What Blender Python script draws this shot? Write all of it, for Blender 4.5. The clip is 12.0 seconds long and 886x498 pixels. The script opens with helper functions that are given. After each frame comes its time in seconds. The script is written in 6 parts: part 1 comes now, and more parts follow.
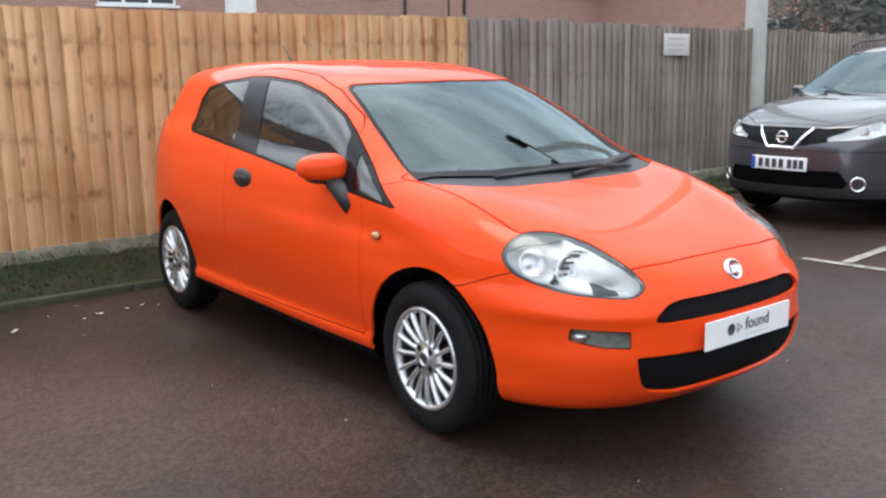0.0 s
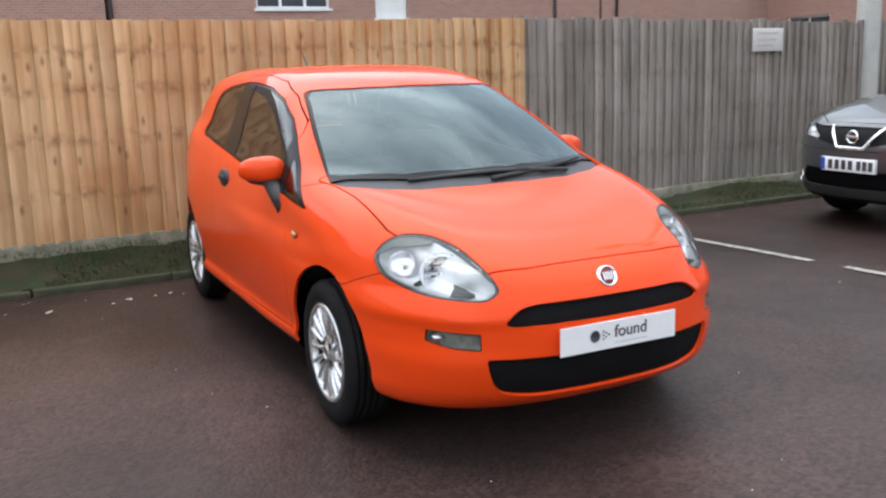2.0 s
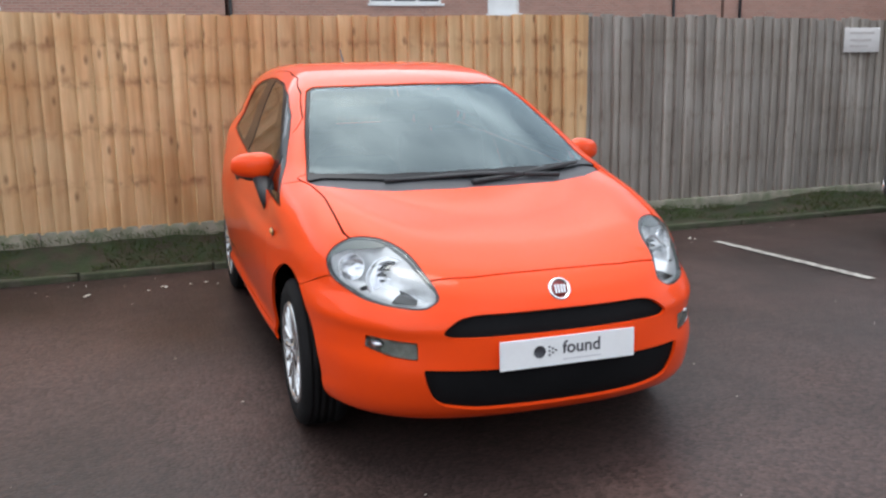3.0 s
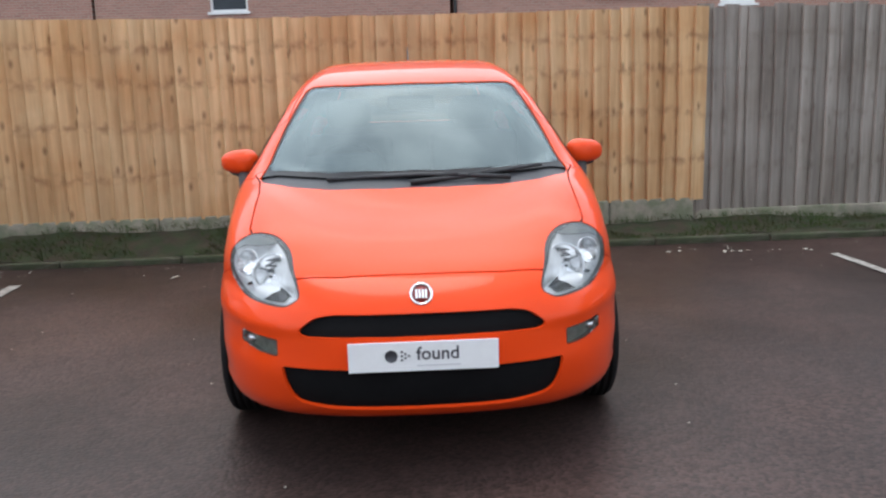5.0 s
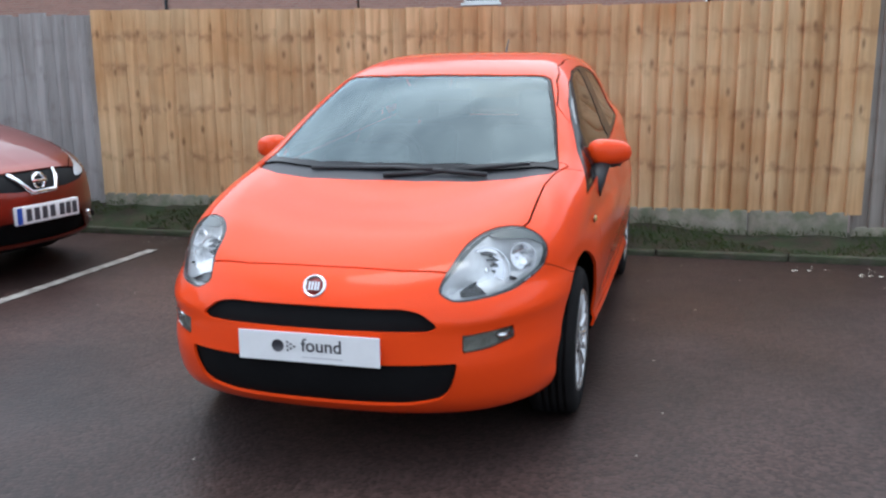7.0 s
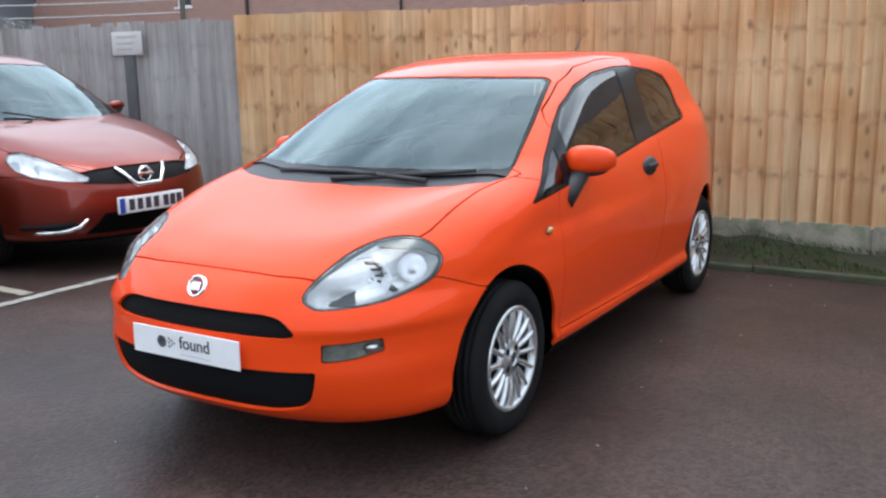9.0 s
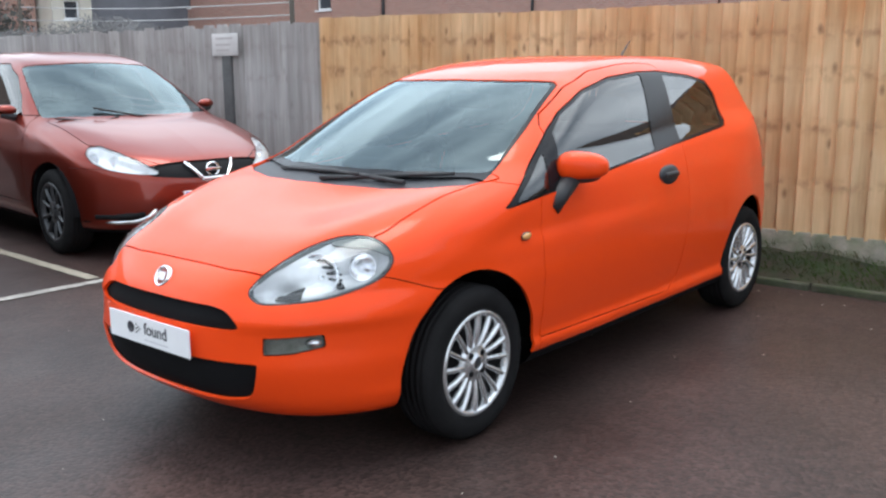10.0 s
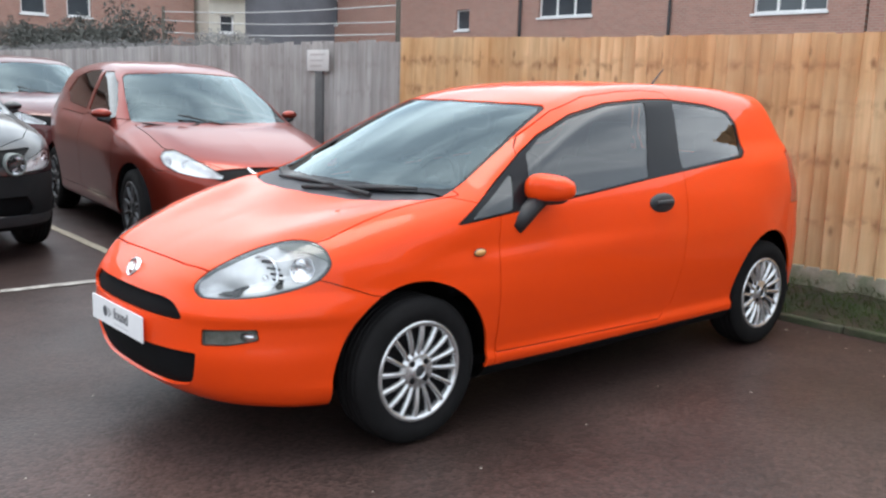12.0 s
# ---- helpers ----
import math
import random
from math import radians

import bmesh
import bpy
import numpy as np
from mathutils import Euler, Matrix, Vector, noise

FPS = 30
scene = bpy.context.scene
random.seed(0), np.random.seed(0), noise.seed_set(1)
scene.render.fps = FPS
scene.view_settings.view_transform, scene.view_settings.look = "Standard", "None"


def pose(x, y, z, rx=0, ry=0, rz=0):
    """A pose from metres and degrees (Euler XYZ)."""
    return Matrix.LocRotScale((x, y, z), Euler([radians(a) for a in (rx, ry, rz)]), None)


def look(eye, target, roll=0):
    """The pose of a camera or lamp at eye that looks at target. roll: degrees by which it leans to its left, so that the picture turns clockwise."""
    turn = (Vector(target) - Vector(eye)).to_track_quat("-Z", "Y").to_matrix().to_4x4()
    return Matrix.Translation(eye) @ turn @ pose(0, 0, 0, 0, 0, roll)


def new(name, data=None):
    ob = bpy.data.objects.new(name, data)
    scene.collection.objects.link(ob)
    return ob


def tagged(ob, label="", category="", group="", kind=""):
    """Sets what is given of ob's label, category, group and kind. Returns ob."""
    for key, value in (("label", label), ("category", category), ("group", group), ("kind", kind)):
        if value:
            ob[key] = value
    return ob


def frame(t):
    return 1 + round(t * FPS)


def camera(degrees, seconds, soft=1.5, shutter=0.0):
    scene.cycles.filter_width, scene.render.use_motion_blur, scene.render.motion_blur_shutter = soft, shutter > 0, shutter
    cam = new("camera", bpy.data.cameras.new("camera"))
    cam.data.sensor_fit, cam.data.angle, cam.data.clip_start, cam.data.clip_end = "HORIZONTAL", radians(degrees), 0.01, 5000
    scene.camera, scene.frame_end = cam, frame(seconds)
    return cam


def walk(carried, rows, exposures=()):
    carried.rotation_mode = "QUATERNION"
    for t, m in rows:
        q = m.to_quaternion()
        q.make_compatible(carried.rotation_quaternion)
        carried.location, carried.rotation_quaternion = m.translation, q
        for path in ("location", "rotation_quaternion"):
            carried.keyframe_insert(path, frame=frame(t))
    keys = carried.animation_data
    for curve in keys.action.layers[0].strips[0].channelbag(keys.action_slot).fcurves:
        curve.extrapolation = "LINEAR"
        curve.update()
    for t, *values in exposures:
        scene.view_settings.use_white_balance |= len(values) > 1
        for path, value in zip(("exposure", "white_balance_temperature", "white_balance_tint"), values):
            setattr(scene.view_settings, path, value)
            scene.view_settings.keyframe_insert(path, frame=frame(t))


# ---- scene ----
cam = camera(51.6, 12.0, soft=2.4)
PATH = [
    (0, (-2.792, -2.744, 1.401), (-1.603, -1.183, 1.012), -1.0),
    (0.5, (-2.659, -2.932, 1.391), (-1.542, -1.312, 1.037), -1.8),
    (1, (-2.478, -3.097, 1.392), (-1.443, -1.43, 1.005), -0.8),
    (1.5, (-2.202, -3.244, 1.404), (-1.24, -1.543, 0.978), -2.2),
    (2, (-1.942, -3.423, 1.419), (-1.077, -1.662, 1.031), -1.8),
    (2.5, (-1.661, -3.528, 1.416), (-0.895, -1.72, 1.038), -1.1),
    (3, (-1.342, -3.568, 1.422), (-0.723, -1.707, 1.03), -1.0),
    (5, (-0.044, -3.791, 1.415), (0.028, -1.831, 1.024), -1.7),
    (5.5, (0.267, -3.745, 1.403), (0.187, -1.787, 1.006), -1.6),
    (6, (0.541, -3.694, 1.398), (0.32, -1.748, 0.992), -0.7),
    (6.5, (0.882, -3.664, 1.413), (0.515, -1.74, 1.005), -0.9),
    (7, (1.176, -3.564, 1.395), (0.663, -1.672, 0.997), -0.5),
    (9, (2.287, -2.979, 1.405), (1.269, -1.304, 1.006), -1.0),
    (9.5, (2.602, -2.831, 1.404), (1.458, -1.239, 1.009), -0.0),
    (10, (2.82, -2.613, 1.397), (1.554, -1.115, 1.008), -0.4),
    (10.5, (3.037, -2.433, 1.391), (1.677, -1.014, 1.019), 0.2),
    (11, (3.317, -2.278, 1.395), (1.856, -0.964, 1.022), 2.3),
    (11.5, (3.415, -2.218, 1.403), (1.936, -0.918, 1.05), 2.3),
    (12, (3.445, -2.208, 1.402), (1.956, -0.918, 1.053), 1.7),
]
walk(cam, [(t, look(eye, target, roll)) for t, eye, target, roll in PATH], exposures=((0, 1.06, 6680, 8), (2.5, 0.95, 6620, 9), (5.5, 0.81, 6380, 9), (7, 0.81, 6080, 8), (9.5, 1.04, 6300, 7), (12, 1.16, 6650, 8)))

# ---- world, sun and exposure ----
world = bpy.data.worlds.new("overcast_sky")
scene.world = world
world.use_nodes = True
wn, wl = world.node_tree.nodes, world.node_tree.links
wn.clear()
w_out, w_bg = wn.new("ShaderNodeOutputWorld"), wn.new("ShaderNodeBackground")
w_sky, w_hsv = wn.new("ShaderNodeTexSky"), wn.new("ShaderNodeHueSaturation")
w_sky.sky_type, w_sky.sun_disc = "NISHITA", False
w_sky.sun_elevation, w_sky.sun_rotation = radians(48), radians(0)
w_sky.air_density, w_sky.dust_density = 1.0, 1.0
w_hsv.inputs["Saturation"].default_value = 0.50
w_co, w_map, w_noise, w_ramp, w_mix = wn.new("ShaderNodeTexCoord"), wn.new("ShaderNodeMapping"), wn.new("ShaderNodeTexNoise"), wn.new("ShaderNodeValToRGB"), wn.new("ShaderNodeMix")
w_map.inputs["Scale"].default_value = (1.0, 1.0, 2.6)
w_noise.inputs["Scale"].default_value, w_noise.inputs["Detail"].default_value, w_noise.inputs["Roughness"].default_value = 2.3, 7, 0.55
w_ramp.color_ramp.elements[0].position, w_ramp.color_ramp.elements[1].position = 0.36, 0.68
w_ramp.color_ramp.elements[0].color, w_ramp.color_ramp.elements[1].color = (0.55, 0.58, 0.62, 1), (1.45, 1.43, 1.40, 1)
w_mix.data_type, w_mix.blend_type = "RGBA", "MULTIPLY"
w_mix.inputs["Factor"].default_value = 1.0
wl.new(w_co.outputs["Generated"], w_map.inputs["Vector"])
wl.new(w_map.outputs["Vector"], w_noise.inputs["Vector"])
wl.new(w_noise.outputs["Fac"], w_ramp.inputs["Fac"])
wl.new(w_sky.outputs["Color"], w_hsv.inputs["Color"])
w_grey = wn.new("ShaderNodeMix")
w_grey.data_type = "RGBA"
w_grey.inputs["Factor"].default_value = 0.8
w_grey.inputs["B"].default_value = (5.3, 5.8, 6.4, 1)
wl.new(w_hsv.outputs["Color"], w_grey.inputs["A"])
wl.new(w_grey.outputs["Result"], w_mix.inputs["A"])
wl.new(w_ramp.outputs["Color"], w_mix.inputs["B"])
# thin bright overcast, a little brighter overhead than at the horizon
w_sep, w_rise, w_zen = wn.new("ShaderNodeSeparateXYZ"), wn.new("ShaderNodeMapRange"), wn.new("ShaderNodeMix")
w_rise.inputs["From Min"].default_value, w_rise.inputs["From Max"].default_value = 0.0, 1.0
w_rise.inputs["To Min"].default_value, w_rise.inputs["To Max"].default_value = 1.10, 1.30
w_zen.data_type, w_zen.blend_type = "RGBA", "MULTIPLY"
w_zen.inputs["Factor"].default_value = 1.0
wl.new(w_co.outputs["Generated"], w_sep.inputs[0])
wl.new(w_sep.outputs["Z"], w_rise.inputs["Value"])
wl.new(w_mix.outputs["Result"], w_zen.inputs["A"])
wl.new(w_rise.outputs["Result"], w_zen.inputs["B"])
# thinner cloud, so a brighter sky, on the side where the sun stands
w_side, w_lean = wn.new("ShaderNodeMapRange"), wn.new("ShaderNodeMix")
w_side.inputs["From Min"].default_value, w_side.inputs["From Max"].default_value = -1.0, 1.0
w_side.inputs["To Min"].default_value, w_side.inputs["To Max"].default_value = 1.12, 0.90
w_lean.data_type, w_lean.blend_type = "RGBA", "MULTIPLY"
w_lean.inputs["Factor"].default_value = 1.0
wl.new(w_sep.outputs["X"], w_side.inputs["Value"])
wl.new(w_zen.outputs["Result"], w_lean.inputs["A"])
wl.new(w_side.outputs["Result"], w_lean.inputs["B"])
wl.new(w_lean.outputs["Result"], w_bg.inputs["Color"])
wl.new(w_bg.outputs["Background"], w_out.inputs["Surface"])
w_bg.inputs["Strength"].default_value = 0.15

sun = new("sun", bpy.data.lights.new("sun", "SUN"))
sun.data.energy, sun.data.angle, sun.data.color = 0.8, radians(30), (1.0, 0.96, 0.90)
sun.matrix_world = look((0, 0, 0), (0.2, -0.25, -2.4))

# ---- materials ----
def material(name, color=(0.5, 0.5, 0.5), rough=0.5, metal=0.0, vary=0.0, scale=4.0, fine=60.0, bump=0.0, bump_scale=80.0, coat=0.0, spec=0.5, stretch=(1, 1, 1), second=None, amount=0.5, per_object=0.0, coat_ior=1.5):
    """A node material: a base colour that varies at two scales, with fine relief."""
    m = bpy.data.materials.new(name)
    m.use_nodes = True
    t = m.node_tree
    n, l = t.nodes, t.links
    b = n["Principled BSDF"]
    b.inputs["Base Color"].default_value = (*color, 1)
    b.inputs["Roughness"].default_value, b.inputs["Metallic"].default_value = rough, metal
    b.inputs["Specular IOR Level"].default_value = spec
    b.inputs["Coat Weight"].default_value, b.inputs["Coat Roughness"].default_value, b.inputs["Coat IOR"].default_value = coat, 0.03, coat_ior
    if vary or bump or second or per_object:
        co, mp = n.new("ShaderNodeTexCoord"), n.new("ShaderNodeMapping")
        mp.inputs["Scale"].default_value = stretch
        l.new(co.outputs["Object"], mp.inputs["Vector"])
        if per_object:
            info, sc = n.new("ShaderNodeObjectInfo"), n.new("ShaderNodeVectorMath")
            sc.operation = "MULTIPLY_ADD"
            cmb = n.new("ShaderNodeCombineXYZ")
            for k in range(3):
                l.new(info.outputs["Random"], cmb.inputs[k])
            sc.inputs[1].default_value = (37, 53, 71)
            l.new(cmb.outputs[0], sc.inputs[0])
            l.new(mp.outputs["Vector"], sc.inputs[2])
            vec = sc.outputs[0]
        else:
            vec = mp.outputs["Vector"]
        big, small = n.new("ShaderNodeTexNoise"), n.new("ShaderNodeTexNoise")
        big.inputs["Scale"].default_value, big.inputs["Detail"].default_value = scale, 5
        small.inputs["Scale"].default_value, small.inputs["Detail"].default_value = fine, 4
        l.new(vec, big.inputs["Vector"])
        l.new(vec, small.inputs["Vector"])
        add = n.new("ShaderNodeMath")
        add.operation = "MULTIPLY_ADD"
        add.inputs[1].default_value = 0.45
        l.new(small.outputs["Fac"], add.inputs[0])
        l.new(big.outputs["Fac"], add.inputs[2])
        ramp = n.new("ShaderNodeMapRange")
        ramp.inputs["From Min"].default_value, ramp.inputs["From Max"].default_value = 0.45, 1.0
        ramp.inputs["To Min"].default_value, ramp.inputs["To Max"].default_value = 1 - vary, 1 + vary
        l.new(add.outputs[0], ramp.inputs["Value"])
        mul = n.new("ShaderNodeMix")
        mul.data_type, mul.blend_type = "RGBA", "MULTIPLY"
        mul.inputs["Factor"].default_value = 1
        src = None
        if second:
            mix = n.new("ShaderNodeMix")
            mix.data_type = "RGBA"
            mix.inputs["A"].default_value, mix.inputs["B"].default_value = (*color, 1), (*second, 1)
            r2 = n.new("ShaderNodeMapRange")
            r2.inputs["From Min"].default_value, r2.inputs["From Max"].default_value = 0.5 - 0.25 * amount, 0.75 - 0.25 * amount
            other = n.new("ShaderNodeTexNoise")
            other.inputs["Scale"].default_value, other.inputs["Detail"].default_value = scale * 1.7, 6
            off = n.new("ShaderNodeVectorMath")
            off.inputs[1].default_value = (3.1, 7.7, 5.3)
            l.new(vec, off.inputs[0])
            l.new(off.outputs[0], other.inputs["Vector"])
            l.new(other.outputs["Fac"], r2.inputs["Value"])
            l.new(r2.outputs["Result"], mix.inputs["Factor"])
            src = mix.outputs["Result"]
        if src is None:
            mul.inputs["A"].default_value = (*color, 1)
        else:
            l.new(src, mul.inputs["A"])
        l.new(ramp.outputs["Result"], mul.inputs["B"])
        last = mul.outputs["Result"]
        if per_object:
            hs, rng = n.new("ShaderNodeHueSaturation"), n.new("ShaderNodeMapRange")
            rng.inputs["To Min"].default_value, rng.inputs["To Max"].default_value = 1 - per_object, 1 + per_object
            l.new(info.outputs["Random"], rng.inputs["Value"])
            l.new(rng.outputs["Result"], hs.inputs["Value"])
            l.new(last, hs.inputs["Color"])
            last = hs.outputs["Color"]
        l.new(last, b.inputs["Base Color"])
        if bump:
            bp, rel = n.new("ShaderNodeBump"), n.new("ShaderNodeTexNoise")
            rel.inputs["Scale"].default_value, rel.inputs["Detail"].default_value = bump_scale, 5
            l.new(vec, rel.inputs["Vector"])
            bp.inputs["Strength"].default_value, bp.inputs["Distance"].default_value = bump, 0.01
            l.new(rel.outputs["Fac"], bp.inputs["Height"])
            l.new(bp.outputs["Normal"], b.inputs["Normal"])
    return m


def glass_material(name, tint=(0.6, 0.66, 0.64), ior=1.5, rough=0.0, sheen=(1, 1, 1)):
    m = bpy.data.materials.new(name)
    m.use_nodes = True
    n, l = m.node_tree.nodes, m.node_tree.links
    n.clear()
    out, mix, tr, gl, fr = n.new("ShaderNodeOutputMaterial"), n.new("ShaderNodeMixShader"), n.new("ShaderNodeBsdfTransparent"), n.new("ShaderNodeBsdfGlossy"), n.new("ShaderNodeFresnel")
    tr.inputs["Color"].default_value = (*tint, 1)
    gl.inputs["Color"].default_value, gl.inputs["Roughness"].default_value = (*sheen, 1), rough
    fr.inputs["IOR"].default_value = ior
    l.new(fr.outputs[0], mix.inputs[0])
    l.new(tr.outputs[0], mix.inputs[1])
    l.new(gl.outputs[0], mix.inputs[2])
    l.new(mix.outputs[0], out.inputs["Surface"])
    return m


ORANGE = material("orange_paint", (0.80, 0.060, 0.006), 0.45, spec=0.10, coat=0.80, coat_ior=1.3, vary=0.03, scale=1.5, fine=900)
RED_PAINT = material("copper_red_paint", (0.20, 0.022, 0.011), 0.36, metal=0.8, coat=0.6, vary=0.06, scale=2, fine=900)
MAROON_PAINT = material("dark_maroon_paint", (0.10, 0.022, 0.022), 0.3, metal=0.2, coat=0.45, vary=0.06, scale=2, fine=900)
GREY_PAINT = material("dark_grey_paint", (0.055, 0.055, 0.065), 0.32, metal=0.4, coat=1.0, vary=0.06, scale=2, fine=900)
BLACK_PAINT = material("black_paint", (0.010, 0.010, 0.012), 0.3, coat=0.6, vary=0.1, scale=2, fine=500)
BLACK_PLASTIC = material("black_plastic", (0.022, 0.022, 0.025), 0.55, vary=0.2, scale=6, fine=250, bump=0.15, bump_scale=500)
BLACK_GLOSS = material("black_gloss", (0.008, 0.008, 0.010), 0.2, spec=0.15, vary=0.1, scale=3, fine=80)
GREY_PLASTIC = material("grey_plastic", (0.06, 0.062, 0.07), 0.6, vary=0.2, scale=6, fine=250, bump=0.15, bump_scale=400)
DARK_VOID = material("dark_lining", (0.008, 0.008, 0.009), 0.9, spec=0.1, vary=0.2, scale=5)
RUBBER = material("tyre_rubber", (0.011, 0.0105, 0.011), 0.9, spec=0.12, vary=0.3, scale=9, fine=120, bump=0.2, bump_scale=220)
SILVER = material("silver_wheel_paint", (0.62, 0.62, 0.63), 0.26, metal=0.8, vary=0.1, scale=9, fine=200)
CHROME = material("chrome", (0.85, 0.85, 0.86), 0.08, metal=1.0, vary=0.04, scale=9)
REFLECTOR = material("lamp_reflector", (0.88, 0.88, 0.90), 0.16, metal=1.0, vary=0.08, scale=12)
LAMP_DARK = material("lamp_dark_lining", (0.05, 0.052, 0.055), 0.22, metal=0.4, vary=0.15, scale=12)
LAMP_GREY = material("lamp_bezel_grey", (0.17, 0.19, 0.185), 0.4, metal=0.3, vary=0.1, scale=12)
FOG_PALE = material("pale_lamp_lining", (0.28, 0.29, 0.25), 0.3, metal=0.3, vary=0.3, scale=30)
DARK_ALLOY = material("dark_alloy", (0.07, 0.07, 0.075), 0.4, metal=0.6, vary=0.1, scale=9)
# near-white and barely metallic: reflected sky is put into the lining colour
LAMP_BRIGHT = material("lamp_sky_white_lining", (0.90, 0.91, 0.92), 0.25, metal=0.15, vary=0.12, scale=16)
DARK_PLASTIC = material("dark_grille_plastic", (0.008, 0.008, 0.009), 0.7, spec=0.15, vary=0.2, scale=6)
AMBER = material("amber_lens", (0.60, 0.30, 0.10), 0.25, coat=0.6, vary=0.1, scale=40)
RED_LENS = material("red_lens", (0.45, 0.01, 0.01), 0.15, coat=1.0, vary=0.05, scale=30)
WHITE_PLATE = material("white_plate", (0.84, 0.84, 0.85), 0.35, vary=0.04, scale=8)
PLATE_INK = material("dark_ink", (0.05, 0.05, 0.06), 0.5, vary=0.1, scale=30)
BLUE_INK = material("blue_ink", (0.02, 0.08, 0.42), 0.5, vary=0.1, scale=30)
PALE_INK = material("grey_ink", (0.62, 0.62, 0.64), 0.5, vary=0.1, scale=30)
CLOTH = material("seat_cloth", (0.035, 0.035, 0.04), 0.9, vary=0.3, scale=8, fine=300, bump=0.3, bump_scale=400)
DASH = material("dashboard_plastic", (0.03, 0.031, 0.034), 0.7, vary=0.2, scale=8, fine=300, bump=0.2, bump_scale=300)
SCREEN_GLASS = glass_material("windscreen_glass", (0.44, 0.55, 0.57), ior=1.95, sheen=(0.82, 0.97, 1.0))
SIDE_GLASS = glass_material("side_glass", (0.20, 0.23, 0.23), ior=1.85)
LENS_GLASS = glass_material("lamp_lens", (0.93, 0.94, 0.95), ior=1.45)


def timber(name, color, second, vary, per_object, knots, stain=(0.80, 0.62, 0.52)):
    """Upright boards: long grain, a stain at large scale, dark knots."""
    w = material(name, color, 0.85, spec=0.3, vary=vary, scale=1.0, fine=7, bump=0.3, bump_scale=14, stretch=(9, 9, 0.9), second=second, amount=0.3, per_object=per_object)
    n, l = w.node_tree.nodes, w.node_tree.links
    b = n["Principled BSDF"]
    src = b.inputs["Base Color"].links[0].from_socket
    co, mp, vo, rg, mx = n.new("ShaderNodeTexCoord"), n.new("ShaderNodeMapping"), n.new("ShaderNodeTexVoronoi"), n.new("ShaderNodeMapRange"), n.new("ShaderNodeMix")
    info, ad = n.new("ShaderNodeObjectInfo"), n.new("ShaderNodeVectorMath")
    mp.inputs["Scale"].default_value, mp.inputs["Rotation"].default_value = (9, 2, 6), (radians(90), 0, 0)
    vo.voronoi_dimensions = "2D"
    ad.operation = "ADD"
    l.new(co.outputs["Object"], mp.inputs["Vector"])
    l.new(mp.outputs["Vector"], ad.inputs[0])
    sc = n.new("ShaderNodeMath")
    sc.operation, sc.inputs[1].default_value = "MULTIPLY", 91.0
    l.new(info.outputs["Random"], sc.inputs[0])
    l.new(sc.outputs[0], ad.inputs[1])
    l.new(ad.outputs[0], vo.inputs["Vector"])
    vo.inputs["Scale"].default_value = 1.0
    rg.inputs["From Min"].default_value, rg.inputs["From Max"].default_value = 0.04, 0.18
    rg.inputs["To Min"].default_value, rg.inputs["To Max"].default_value = knots, 0.0
    l.new(vo.outputs["Distance"], rg.inputs["Value"])
    pick, some, kn = n.new("ShaderNodeSeparateColor"), n.new("ShaderNodeMath"), n.new("ShaderNodeMath")
    some.operation, some.inputs[1].default_value, kn.operation = "GREATER_THAN", 0.74, "MULTIPLY"
    l.new(vo.outputs["Color"], pick.inputs[0])
    l.new(pick.outputs[0], some.inputs[0])
    l.new(some.outputs[0], kn.inputs[0])
    l.new(rg.outputs["Result"], kn.inputs[1])
    mx.data_type = "RGBA"
    mx.inputs["B"].default_value = (color[0] * 0.28, color[1] * 0.22, color[2] * 0.2, 1)
    l.new(kn.outputs[0], mx.inputs["Factor"])
    l.new(src, mx.inputs["A"])
    # rust and knot rows where the boards are nailed to the rails
    zc, row = n.new("ShaderNodeSeparateXYZ"), None
    l.new(co.outputs["Object"], zc.inputs[0])
    jit = n.new("ShaderNodeTexNoise")
    jit.inputs["Scale"].default_value, jit.inputs["Detail"].default_value = 11.0, 5
    l.new(n.new("ShaderNodeNewGeometry").outputs["Position"], jit.inputs["Vector"])
    for level in (0.22, 0.47, 0.69, 0.86):
        df, ab, mr = n.new("ShaderNodeMath"), n.new("ShaderNodeMath"), n.new("ShaderNodeMapRange")
        df.operation, df.inputs[1].default_value, ab.operation = "SUBTRACT", level, "ABSOLUTE"
        l.new(zc.outputs["Z"], df.inputs[0])
        l.new(df.outputs[0], ab.inputs[0])
        mr.inputs["From Min"].default_value, mr.inputs["From Max"].default_value = 0.004, 0.045
        mr.inputs["To Min"].default_value, mr.inputs["To Max"].default_value = 1.0, 0.0
        l.new(ab.outputs[0], mr.inputs["Value"])
        if row is None:
            row = mr.outputs["Result"]
        else:
            ad2 = n.new("ShaderNodeMath")
            l.new(row, ad2.inputs[0])
            l.new(mr.outputs["Result"], ad2.inputs[1])
            row = ad2.outputs[0]
    some2, amt = n.new("ShaderNodeMapRange"), n.new("ShaderNodeMath")
    some2.inputs["From Min"].default_value, some2.inputs["From Max"].default_value = 0.46, 0.66
    some2.inputs["To Max"].default_value = 1.0 * knots
    amt.operation = "MULTIPLY"
    l.new(jit.outputs["Fac"], some2.inputs["Value"])
    l.new(some2.outputs["Result"], amt.inputs[0])
    l.new(row, amt.inputs[1])
    rx = n.new("ShaderNodeMix")
    rx.data_type = "RGBA"
    rx.inputs["B"].default_value = (color[0] * 0.42, color[1] * 0.33, color[2] * 0.30, 1)
    l.new(amt.outputs[0], rx.inputs["Factor"])
    l.new(mx.outputs["Result"], rx.inputs["A"])
    mx = rx
